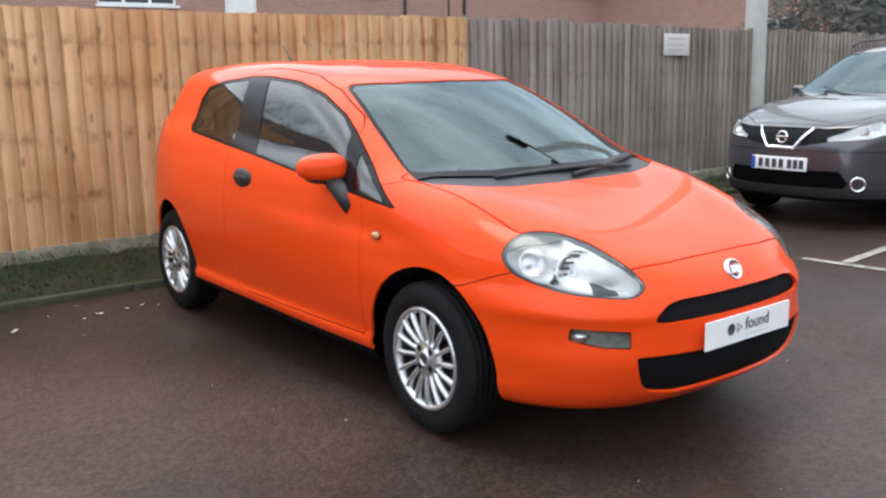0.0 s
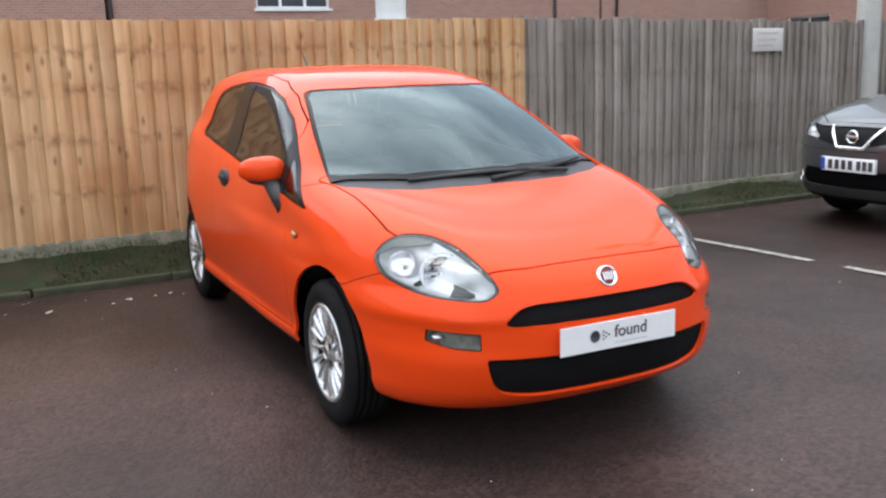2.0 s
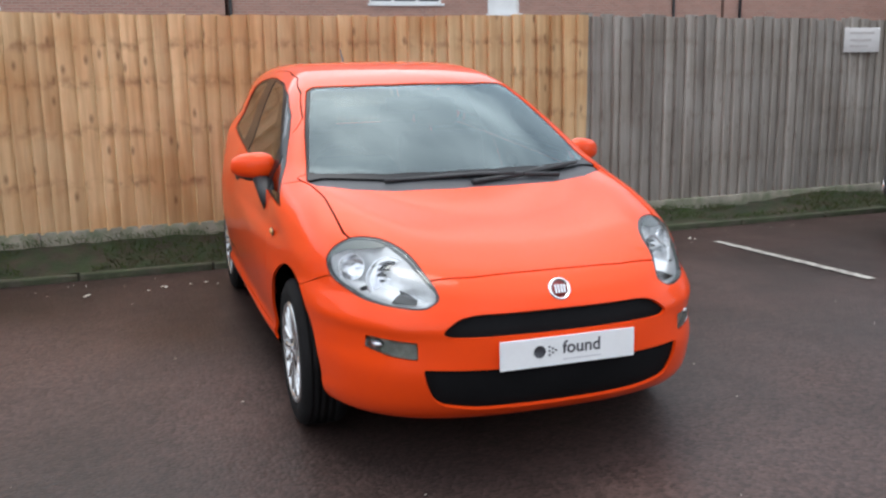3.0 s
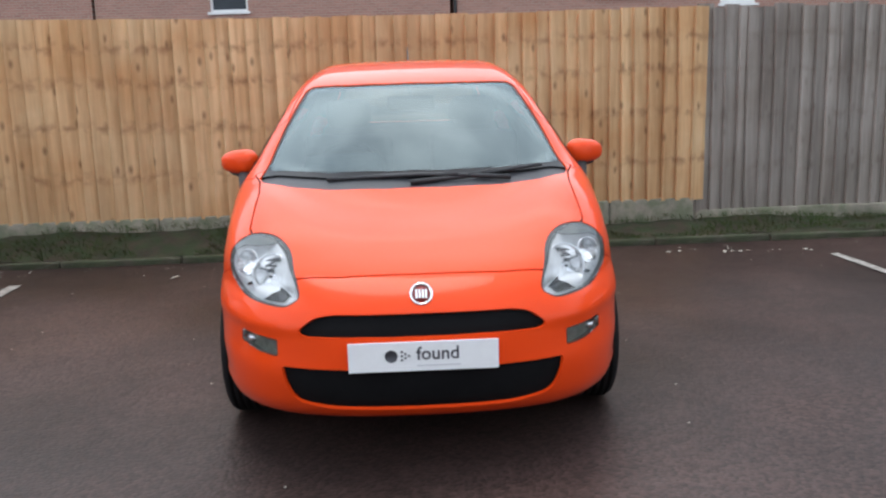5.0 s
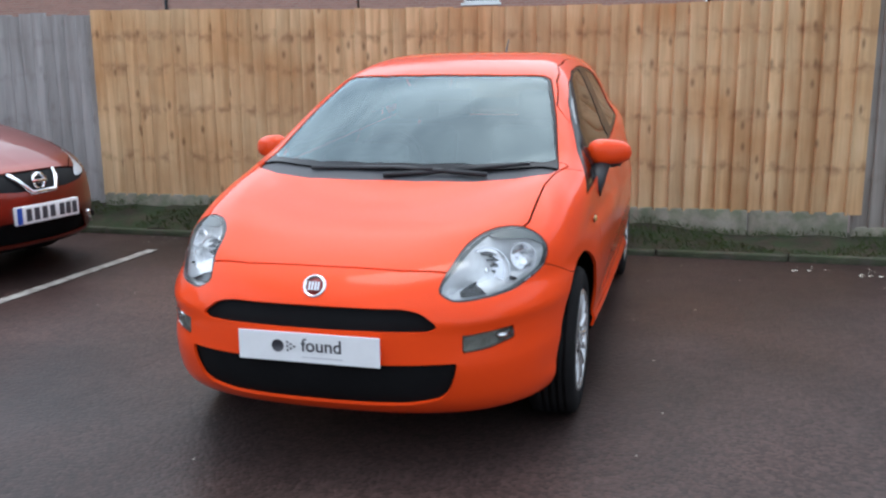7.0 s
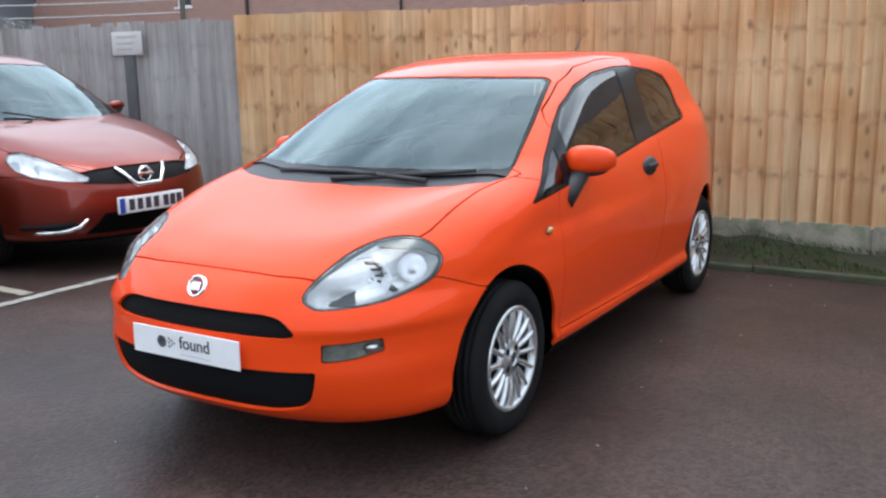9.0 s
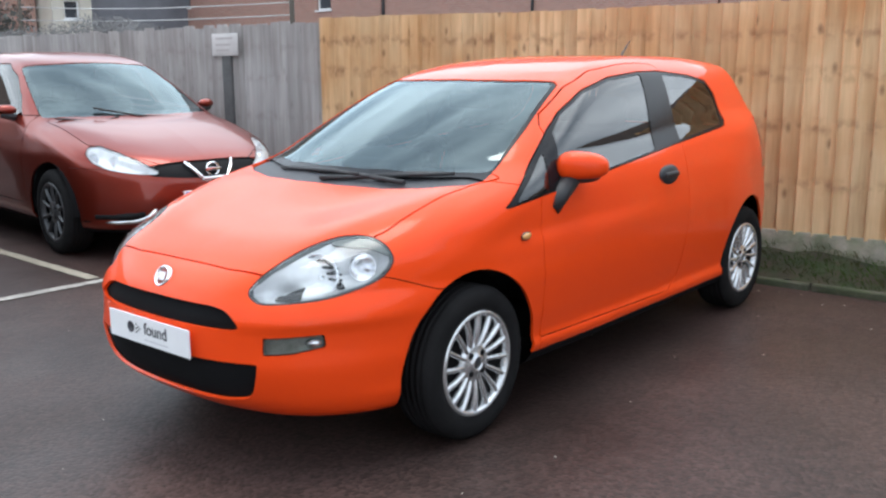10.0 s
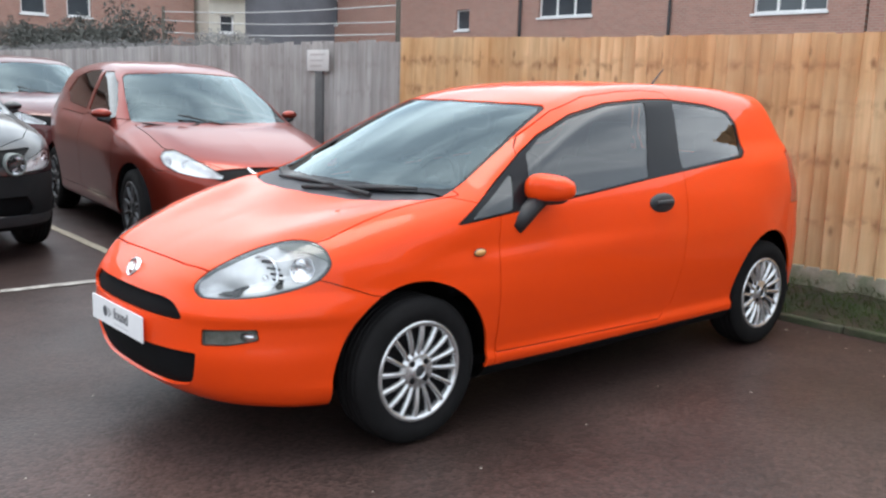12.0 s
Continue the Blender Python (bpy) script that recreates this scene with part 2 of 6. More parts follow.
    # rain stain: a broad blotch that runs over several boards
    wc, wn2, wr, wx = n.new("ShaderNodeNewGeometry"), n.new("ShaderNodeTexNoise"), n.new("ShaderNodeMapRange"), n.new("ShaderNodeMix")
    wn2.inputs["Scale"].default_value, wn2.inputs["Detail"].default_value = 1.6, 6
    wr.inputs["From Min"].default_value, wr.inputs["From Max"].default_value = 0.38, 0.66
    wr.inputs["To Max"].default_value = 0.95
    l.new(wc.outputs["Position"], wn2.inputs["Vector"])
    l.new(wn2.outputs["Fac"], wr.inputs["Value"])
    l.new(wr.outputs["Result"], wx.inputs["Factor"])
    wx.data_type, wx.blend_type = "RGBA", "MULTIPLY"
    wx.inputs["B"].default_value = (*stain, 1)
    l.new(mx.outputs["Result"], wx.inputs["A"])
    l.new(wx.outputs["Result"], b.inputs["Base Color"])
    return w


TAN_WOOD = timber("new_fence_timber", (0.70, 0.48, 0.275), (0.55, 0.35, 0.185), 0.16, 0.10, 0.7, stain=(0.82, 0.68, 0.56))
GREY_WOOD = timber("weathered_fence_timber", (0.335, 0.298, 0.268), (0.255, 0.222, 0.198), 0.25, 0.12, 0.3, stain=(0.78, 0.75, 0.72))
SILVER_WOOD = timber("silvered_fence_timber", (0.43, 0.405, 0.395), (0.33, 0.305, 0.295), 0.2, 0.08, 0.25, stain=(0.82, 0.80, 0.79))
CONCRETE = material("concrete", (0.29, 0.26, 0.21), 0.85, vary=0.25, scale=5, fine=60, bump=0.3, bump_scale=60, second=(0.16, 0.17, 0.11), amount=0.5)
POST_GREY = material("pale_post", (0.42, 0.41, 0.39), 0.7, vary=0.15, scale=5, fine=60, bump=0.1, bump_scale=60)
KERB = material("mossy_kerb", (0.085, 0.072, 0.056), 0.9, vary=0.35, scale=5, fine=50, bump=0.5, bump_scale=50, second=(0.038, 0.046, 0.022), amount=0.7)
LINE_WHITE = material("worn_white_line", (0.35, 0.33, 0.305), 0.7, vary=0.25, scale=9, fine=90, bump=0.2, bump_scale=90, second=(0.20, 0.18, 0.165), amount=0.5)
LINE_YELLOW = material("worn_yellow_line", (0.27, 0.24, 0.19), 0.7, vary=0.25, scale=9, fine=90, second=(0.25, 0.22, 0.18), amount=0.35)
SOIL = material("moss_soil", (0.018, 0.029, 0.008), 0.95, vary=0.4, scale=5, fine=60, bump=0.6, bump_scale=40, second=(0.034, 0.025, 0.014), amount=0.5)
GRASS = material("moss_grass", (0.038, 0.066, 0.015), 0.9, spec=0.2, vary=0.45, scale=3, fine=40, second=(0.052, 0.052, 0.018), amount=0.4)
WHITE_FRAME = material("white_upvc", (0.78, 0.78, 0.78), 0.4, vary=0.05, scale=4)
ROOF_TILE = material("roof_tiles", (0.10, 0.07, 0.06), 0.8, vary=0.25, scale=2, fine=25, bump=0.5, bump_scale=12)
HOUSE_GLASS = material("house_window_glass", (0.05, 0.06, 0.07), 0.08, vary=0.2, scale=1)
LEAF = material("leaf_litter", (0.40, 0.36, 0.31), 0.7, vary=0.2, scale=20)
HEDGE = material("hedge_leaves", (0.085, 0.088, 0.080), 0.8, vary=0.4, scale=3, fine=20)
SLATE = material("dark_slate", (0.16, 0.165, 0.185), 0.7, vary=0.2, scale=1, fine=10)
CREAM = material("cream_render", (0.62, 0.58, 0.50), 0.8, vary=0.1, scale=2, fine=20)
CABLE = material("pale_cable", (0.5, 0.5, 0.5), 0.6, vary=0.1, scale=5)
TWIGS = material("bare_twigs", (0.23, 0.225, 0.225), 0.9, vary=0.4, scale=2, fine=20)
SIGN_WHITE = material("faded_sign_panel", (0.56, 0.53, 0.52), 0.5, vary=0.08, scale=6)
SIGN_INK = material("faded_sign_ink", (0.44, 0.40, 0.39), 0.5, vary=0.1, scale=30)
SIGN_POST = material("dark_post_timber", (0.10, 0.098, 0.10), 0.85, vary=0.25, scale=5, fine=40, bump=0.3, bump_scale=30)
BARK = material("bark", (0.07, 0.06, 0.05), 0.9, vary=0.3, scale=5, fine=30, bump=0.5, bump_scale=20)


def asphalt_material():
    """Damp tarmac: stones of differing grey-brown in a dark binder, with drier and wetter patches."""
    m = material("damp_asphalt", (0.049, 0.0295, 0.0262), 0.5, spec=0.22, vary=0.5, scale=0.5, fine=24, second=(0.031, 0.0198, 0.0178), amount=0.5)
    n, l = m.node_tree.nodes, m.node_tree.links
    b = n["Principled BSDF"]
    co, ns, rg = n.new("ShaderNodeTexCoord"), n.new("ShaderNodeTexNoise"), n.new("ShaderNodeMapRange")
    ns.inputs["Scale"].default_value, ns.inputs["Detail"].default_value = 0.9, 5
    rg.inputs["From Min"].default_value, rg.inputs["From Max"].default_value = 0.2, 0.8
    rg.inputs["To Min"].default_value, rg.inputs["To Max"].default_value = 0.28, 0.62
    l.new(co.outputs["Object"], ns.inputs["Vector"])
    l.new(ns.outputs["Fac"], rg.inputs["Value"])
    l.new(rg.outputs["Result"], b.inputs["Roughness"])
    vo, sep, lv, mx, bp = n.new("ShaderNodeTexVoronoi"), n.new("ShaderNodeSeparateColor"), n.new("ShaderNodeMapRange"), n.new("ShaderNodeMix"), n.new("ShaderNodeBump")
    vo.inputs["Scale"].default_value = 62
    lv.inputs["To Min"].default_value, lv.inputs["To Max"].default_value = 0.6, 1.45
    mx.data_type, mx.blend_type = "RGBA", "MULTIPLY"
    mx.inputs["Factor"].default_value = 1.0
    src = b.inputs["Base Color"].links[0].from_socket
    l.new(co.outputs["Object"], vo.inputs["Vector"])
    l.new(vo.outputs["Color"], sep.inputs[0])
    l.new(sep.outputs[0], lv.inputs["Value"])
    l.new(src, mx.inputs["A"])
    l.new(lv.outputs["Result"], mx.inputs["B"])
    l.new(mx.outputs["Result"], b.inputs["Base Color"])
    bp.inputs["Strength"].default_value, bp.inputs["Distance"].default_value = 0.35, 0.004
    bp.invert = True
    l.new(vo.outputs["Distance"], bp.inputs["Height"])
    l.new(bp.outputs["Normal"], b.inputs["Normal"])
    return m


ASPHALT = asphalt_material()


def brick_material(name, c1, c2, mortar):
    m = bpy.data.materials.new(name)
    m.use_nodes = True
    n, l = m.node_tree.nodes, m.node_tree.links
    b = n["Principled BSDF"]
    co, mp, br, bp = n.new("ShaderNodeTexCoord"), n.new("ShaderNodeMapping"), n.new("ShaderNodeTexBrick"), n.new("ShaderNodeBump")
    mp.inputs["Rotation"].default_value = (radians(90), 0, 0)
    br.inputs["Color1"].default_value, br.inputs["Color2"].default_value, br.inputs["Mortar"].default_value = (*c1, 1), (*c2, 1), (*mortar, 1)
    br.inputs["Scale"].default_value = 1.0
    br.inputs["Brick Width"].default_value, br.inputs["Row Height"].default_value, br.inputs["Mortar Size"].default_value = 0.225, 0.075, 0.008
    l.new(co.outputs["Object"], mp.inputs["Vector"])
    l.new(mp.outputs["Vector"], br.inputs["Vector"])
    ns, mx = n.new("ShaderNodeTexNoise"), n.new("ShaderNodeMix")
    ns.inputs["Scale"].default_value, ns.inputs["Detail"].default_value = 1.3, 6
    mx.data_type, mx.blend_type = "RGBA", "OVERLAY"
    mx.inputs["Factor"].default_value = 0.5
    l.new(co.outputs["Object"], ns.inputs["Vector"])
    l.new(br.outputs["Color"], mx.inputs["A"])
    l.new(ns.outputs["Color"], mx.inputs["B"])
    l.new(br.outputs["Color"], b.inputs["Base Color"])
    l.new(br.outputs["Fac"], bp.inputs["Height"])
    bp.inputs["Strength"].default_value, bp.inputs["Distance"].default_value = 0.4, 0.01
    bp.invert = True
    l.new(bp.outputs["Normal"], b.inputs["Normal"])
    b.inputs["Roughness"].default_value = 0.85
    return m


BRICK = brick_material("red_brick", (0.42, 0.215, 0.17), (0.34, 0.175, 0.14), (0.42, 0.34, 0.29))

# ---- building helpers ----
def mesh_of(name, bm):
    me = bpy.data.meshes.new(name)
    bm.to_mesh(me)
    bm.free()
    return me


def part(name, shape, mat, parent=None, label="", m=None):
    """Links a bmesh or a mesh as one object, under a thing or a part."""
    me = mesh_of(name, shape) if isinstance(shape, bmesh.types.BMesh) else shape
    if mat is not None and not me.materials:
        me.materials.append(mat)
    ob = new(name, me)
    if parent is not None:
        ob.parent = parent
    if m is not None:
        ob.matrix_basis = m
    if label:
        tagged(ob, label)
    return ob


def thing(name, label, category, group="", m=None, kind=""):
    ob = new(name)
    ob.empty_display_size = 0.1
    if m is not None:
        ob.matrix_basis = m
    return tagged(ob, label, category, group, kind)


def box_bm(x0, x1, y0, y1, z0, z1, bevel=0.0, segments=2):
    bm = bmesh.new()
    bmesh.ops.create_cube(bm, size=1)
    for v in bm.verts:
        v.co = Vector(((x0 + x1) / 2 + v.co.x * (x1 - x0), (y0 + y1) / 2 + v.co.y * (y1 - y0), (z0 + z1) / 2 + v.co.z * (z1 - z0)))
    if bevel:
        bmesh.ops.bevel(bm, geom=bm.edges[:], offset=bevel, segments=segments, affect="EDGES", profile=0.5)
        for f in bm.faces:
            f.smooth = True
    return bm


def lathe_bm(profile, steps=48, smooth=True, close=False):
    """Turns a profile of (radius, along) round the x axis."""
    bm = bmesh.new()
    rings = []
    for r, h in profile:
        rings.append([bm.verts.new((h, r * math.cos(2 * math.pi * k / steps), r * math.sin(2 * math.pi * k / steps))) for k in range(steps)])
    for a, b in zip(rings, rings[1:]):
        for k in range(steps):
            bm.faces.new((a[k], a[(k + 1) % steps], b[(k + 1) % steps], b[k])).smooth = smooth
    bmesh.ops.remove_doubles(bm, verts=bm.verts, dist=1e-5)
    bmesh.ops.recalc_face_normals(bm, faces=bm.faces)
    return bm


def tube_bm(points, radius, sides=10, cap=True):
    """A round bar along points; radius may be a list."""
    bm = bmesh.new()
    pts = [Vector(p) for p in points]
    rad = radius if isinstance(radius, (list, tuple)) else [radius] * len(pts)
    rings = []
    for i, p in enumerate(pts):
        d = (pts[min(i + 1, len(pts) - 1)] - pts[max(i - 1, 0)]).normalized()
        a = d.orthogonal().normalized() if i == 0 else (a - d * a.dot(d)).normalized()
        b = d.cross(a)
        rings.append([bm.verts.new(p + rad[i] * (a * math.cos(2 * math.pi * k / sides) + b * math.sin(2 * math.pi * k / sides))) for k in range(sides)])
    for r0, r1 in zip(rings, rings[1:]):
        for k in range(sides):
            bm.faces.new((r0[k], r0[(k + 1) % sides], r1[(k + 1) % sides], r1[k])).smooth = True
    if cap:
        bm.faces.new(rings[0][::-1])
        bm.faces.new(rings[-1])
    return bm


def plate_bm(poly, thick, bevel=0.0, axis="y"):
    """A flat piece of that outline; for axis y the outline is (x, z) and the front is at y = 0."""
    bm = bmesh.new()
    to = {"y": lambda a, b, c: (a, c, b), "x": lambda a, b, c: (c, a, b), "z": lambda a, b, c: (a, b, c)}[axis]
    lo = [bm.verts.new(to(a, b, 0)) for a, b in poly]
    hi = [bm.verts.new(to(a, b, thick)) for a, b in poly]
    bm.faces.new(lo)
    bm.faces.new(hi[::-1])
    k = len(poly)
    for i in range(k):
        bm.faces.new((lo[i], hi[i], hi[(i + 1) % k], lo[(i + 1) % k]))
    bmesh.ops.recalc_face_normals(bm, faces=bm.faces)
    if bevel:
        bmesh.ops.bevel(bm, geom=bm.edges[:], offset=bevel, segments=2, affect="EDGES")
    return bm


def ball_bm(rx, ry, rz, u=24, v=16):
    bm = bmesh.new()
    bmesh.ops.create_uvsphere(bm, u_segments=u, v_segments=v, radius=1)
    for w in bm.verts:
        w.co = Vector((w.co.x * rx, w.co.y * ry, w.co.z * rz))
    for f in bm.faces:
        f.smooth = True
    return bm


def merge(*bms):
    out = bmesh.new()
    for b in bms:
        me = bpy.data.meshes.new("tmp")
        b.to_mesh(me)
        b.free()
        out.from_mesh(me)
        bpy.data.meshes.remove(me)
    return out


def moved(bm, m):
    bmesh.ops.transform(bm, matrix=m, verts=bm.verts)
    return bm


def words_mesh(name, text, size, depth=0.0008, m=None):
    """Letters of the built-in font as a mesh in the x-z plane, facing -y."""
    cu = bpy.data.curves.new(name, "FONT")
    cu.body, cu.size, cu.extrude, cu.align_x, cu.align_y = text, size, depth, "CENTER", "CENTER"
    cu.offset = size * 0.012
    tmp = bpy.data.objects.new(name, cu)
    scene.collection.objects.link(tmp)
    me = bpy.data.meshes.new_from_object(tmp.evaluated_get(bpy.context.evaluated_depsgraph_get()))
    bpy.data.objects.remove(tmp)
    me.transform((m or Matrix()) @ Matrix.Rotation(radians(90), 4, "X"))
    return me
# ---- car bodies: smooth solids, then cut into panels ----
def spline(*knots, soft=0.0):
    """A smooth curve through (u, value) knots, straight beyond its ends; soft rounds its bends over that length."""
    u, v = np.array(knots, float).T
    d = np.gradient(v, u)
    sec = np.diff(v) / np.diff(u)
    for i in range(1, len(u) - 1):
        d[i] = 0.0 if sec[i - 1] * sec[i] <= 0 else 0.5 * (sec[i - 1] + sec[i])
    d[0], d[-1] = sec[0], sec[-1]
    q = np.linspace(u[0], u[-1], 600)
    k = np.clip(np.searchsorted(u, q) - 1, 0, len(u) - 2)
    h = u[k + 1] - u[k]
    s = (q - u[k]) / h
    w = (2 * s**3 - 3 * s**2 + 1) * v[k] + (s**3 - 2 * s**2 + s) * h * d[k] + (3 * s**2 - 2 * s**3) * v[k + 1] + (s**3 - s**2) * h * d[k + 1]

    if soft:
        step = q[1] - q[0]
        n = int(3 * soft / step)
        ker = np.exp(-0.5 * (np.arange(-n, n + 1) * step / soft) ** 2)
        k = np.arange(1, n + 1) * step
        w = np.convolve(np.concatenate([w[0] - d[0] * k[::-1], w, w[-1] + d[-1] * k]), ker / ker.sum(), "valid")

    def value(p):
        p = np.asarray(p, float)
        out = np.interp(p, q, w)
        out = np.where(p < u[0], w[0] + (p - u[0]) * d[0], out)
        return np.where(p > u[-1], w[-1] + (p - u[-1]) * d[-1], out)

    return value


def smax(a, b, r):
    h = np.maximum(r - np.abs(a - b), 0) / r
    return np.maximum(a, b) + h * h * r / 4


def smin(a, b, r):
    return -smax(-a, -b, r)


def slope_of(f, p, e=0.004):
    return 1 / np.sqrt(1 + ((f(p + e) - f(p - e)) / (2 * e)) ** 2)


def solid(s):
    """The signed field of a car body from its curves: negative inside."""

    def field(p):
        x, y, z = np.abs(p[:, 0]), p[:, 1], p[:, 2]
        twist = s["nose_twist"](z) * x * x if "nose_twist" in s else 0
        side = (x - s["width"](z) - s["plan"](y)) * 0.97
        front = (s["nose"](x) + s["nose_z"](z) + twist - y) * slope_of(s["nose"], x) * slope_of(s["nose_z"], z)
        rear = (y - s["tail"](x) - s["tail_z"](z)) * slope_of(s["tail"], x)
        top = (z - s["bonnet"](y) + s["bonnet_x"](x)) * slope_of(s["bonnet"], y)
        low = smax(smax(side, front, s["r_corner"]), rear, 0.15)
        low = smax(low, top, s["r_bonnet"])
        low = smax(low, s["floor"] - z, 0.06)
        yy = y - s["screen_bow"] * x * x
        roof = (z - s["roof"](yy) + s["roof_x"](x)) * slope_of(s["roof"], yy)
        cabin = (x - s["cabin"](z) - s["cabin_y"](y)) * 0.9
        hatch = (y - s["hatch"](z) + s["hatch_bow"] * x * x) * 0.95
        up = smax(smax(roof, cabin, s["r_roof"]), hatch, 0.10)
        up = smax(up, 0.6 - z, 0.05)
        return smin(low, up, s["r_belt"])

    return field


def grow(field, box, mid, step=0.02):
    """Half a body (x from 0 up) as a mesh of quads: points, faces, normals."""
    (x1, y0, y1, z0, z1), (m0, m1, mz) = box, mid
    xs = np.linspace(0, x1, int(round(x1 / step)) + 1)
    ys = np.linspace(y0, y1, int(round((y1 - y0) / step)) + 1)
    zs = np.linspace(z0, z1, int(round((z1 - z0) / step)) + 1)
    index, pts, faces = {}, [], []

    def at(a, b, c):
        key = (a, b, c)
        if key not in index:
            index[key] = len(pts)
            pts.append((xs[a], ys[b], zs[c]))
        return index[key]

    nx, ny, nz = len(xs) - 1, len(ys) - 1, len(zs) - 1
    for b in range(ny):
        for c in range(nz):
            faces.append((at(nx, b, c), at(nx, b + 1, c), at(nx, b + 1, c + 1), at(nx, b, c + 1)))
        for a in range(nx):
            faces.append((at(a, b, nz), at(a + 1, b, nz), at(a + 1, b + 1, nz), at(a, b + 1, nz)))
            faces.append((at(a, b, 0), at(a, b + 1, 0), at(a + 1, b + 1, 0), at(a + 1, b, 0)))
    for a in range(nx):
        for c in range(nz):
            faces.append((at(a, 0, c), at(a + 1, 0, c), at(a + 1, 0, c + 1), at(a, 0, c + 1)))
            faces.append((at(a, ny, c), at(a, ny, c + 1), at(a + 1, ny, c + 1), at(a + 1, ny, c)))
    out = np.array(pts)
    core = np.stack([np.zeros(len(out)), np.clip(out[:, 1], m0, m1), np.full(len(out), mz)], 1)
    lo, hi = np.zeros(len(out)), np.ones(len(out))
    for _ in range(26):
        k = (lo + hi) / 2
        inside = field(core + k[:, None] * (out - core)) < 0
        lo, hi = np.where(inside, k, lo), np.where(inside, hi, k)
    v = core + ((lo + hi) / 2)[:, None] * (out - core)
    return v, faces, slopes(field, v)


def slopes(field, v):
    e = 0.003
    n = np.stack([field(v + e * np.eye(3)[i]) - field(v - e * np.eye(3)[i]) for i in range(3)], 1)
    n[np.abs(v[:, 0]) < 1e-6, 0] = 0
    return n / np.maximum(np.linalg.norm(n, axis=1), 1e-9)[:, None]


def outline(poly, axes=(1, 2), round_to=0):
    """A field that is negative inside a polygon in the plane of two axes."""
    poly = np.array(poly, float)
    a, b = poly, np.roll(poly, -1, 0)

    def value(p):
        q = p[:, axes] if isinstance(axes, (list, tuple)) else axes(p)
        q = q if isinstance(q, np.ndarray) else np.array(q)
        best, inside = np.full(len(q), 1e9), np.zeros(len(q), bool)
        for (ax, ay), (bx, by) in zip(a, b):
            dx, dy = bx - ax, by - ay
            t = np.clip(((q[:, 0] - ax) * dx + (q[:, 1] - ay) * dy) / (dx * dx + dy * dy + 1e-12), 0, 1)
            best = np.minimum(best, np.hypot(q[:, 0] - ax - t * dx, q[:, 1] - ay - t * dy))
            if abs(dy) > 1e-9:
                hit = ((ay > q[:, 1]) != (by > q[:, 1])) & (q[:, 0] < dx * (q[:, 1] - ay) / dy + ax)
                inside ^= hit
        return np.where(inside, -best, best)

    return value


def smooth_loop(poly, n=4, keep=()):
    """Rounds a polygon: a closed curve through its corners."""
    poly, out = [Vector(p) for p in poly], []
    k = len(poly)
    for i in range(k):
        p0, p1, p2, p3 = poly[i - 1], poly[i], poly[(i + 1) % k], poly[(i + 2) % k]
        t1 = Vector((0, 0)) if i in keep else (p2 - p0) * 0.5 * min(1, (p2 - p1).length / max((p1 - p0).length, 1e-6))
        t2 = Vector((0, 0)) if (i + 1) % k in keep else (p3 - p1) * 0.5 * min(1, (p2 - p1).length / max((p3 - p2).length, 1e-6))
        for j in range(n):
            s = j / n
            q = p1 * (2 * s**3 - 3 * s**2 + 1) + t1 * (s**3 - 2 * s**2 + s) + p2 * (3 * s**2 - 2 * s**3) + t2 * (s**3 - s**2)
            out.append((q.x, q.y))
    return out


class Sheet:
    """A half body that is cut piece by piece."""

    def __init__(self, v, faces, field):
        self.v, self.faces, self.field = v, faces, field

    def split(self, f):
        """Faces inside f and those outside; cut faces are divided along it."""
        d = f(self.v)
        neg = d < 0
        ins, outs, made, extra, count = [], [], {}, [], len(self.v)
        for face in self.faces:
            k = [neg[i] for i in face]
            if all(k):
                ins.append(face)
            elif not any(k):
                outs.append(face)
            else:
                pin, pout = [], []
                for i, j in zip(face, face[1:] + face[:1]):
                    (pin if neg[i] else pout).append(i)
                    if neg[i] != neg[j]:
                        key = (min(i, j), max(i, j))
                        if key not in made:
                            t = d[i] / (d[i] - d[j])
                            made[key] = count + len(extra)
                            extra.append(self.v[i] + t * (self.v[j] - self.v[i]))
                        pin.append(made[key])
                        pout.append(made[key])
                if len(pin) > 2:
                    ins.append(tuple(pin))
                if len(pout) > 2:
                    outs.append(tuple(pout))
        if extra:
            self.v = np.vstack([self.v, extra])
        return ins, outs

    def take(self, f, gap=0.0):
        """Cuts out what lies inside f, leaving an open joint of that half width round it."""
        if not gap:
            ins, self.faces = self.split(f)
            return ins
        ins, rest = self.split(lambda p: f(p) + gap)
        self.faces = rest
        self.band, rest = self.split(lambda p: f(p) - gap)
        self.faces = rest
        return ins


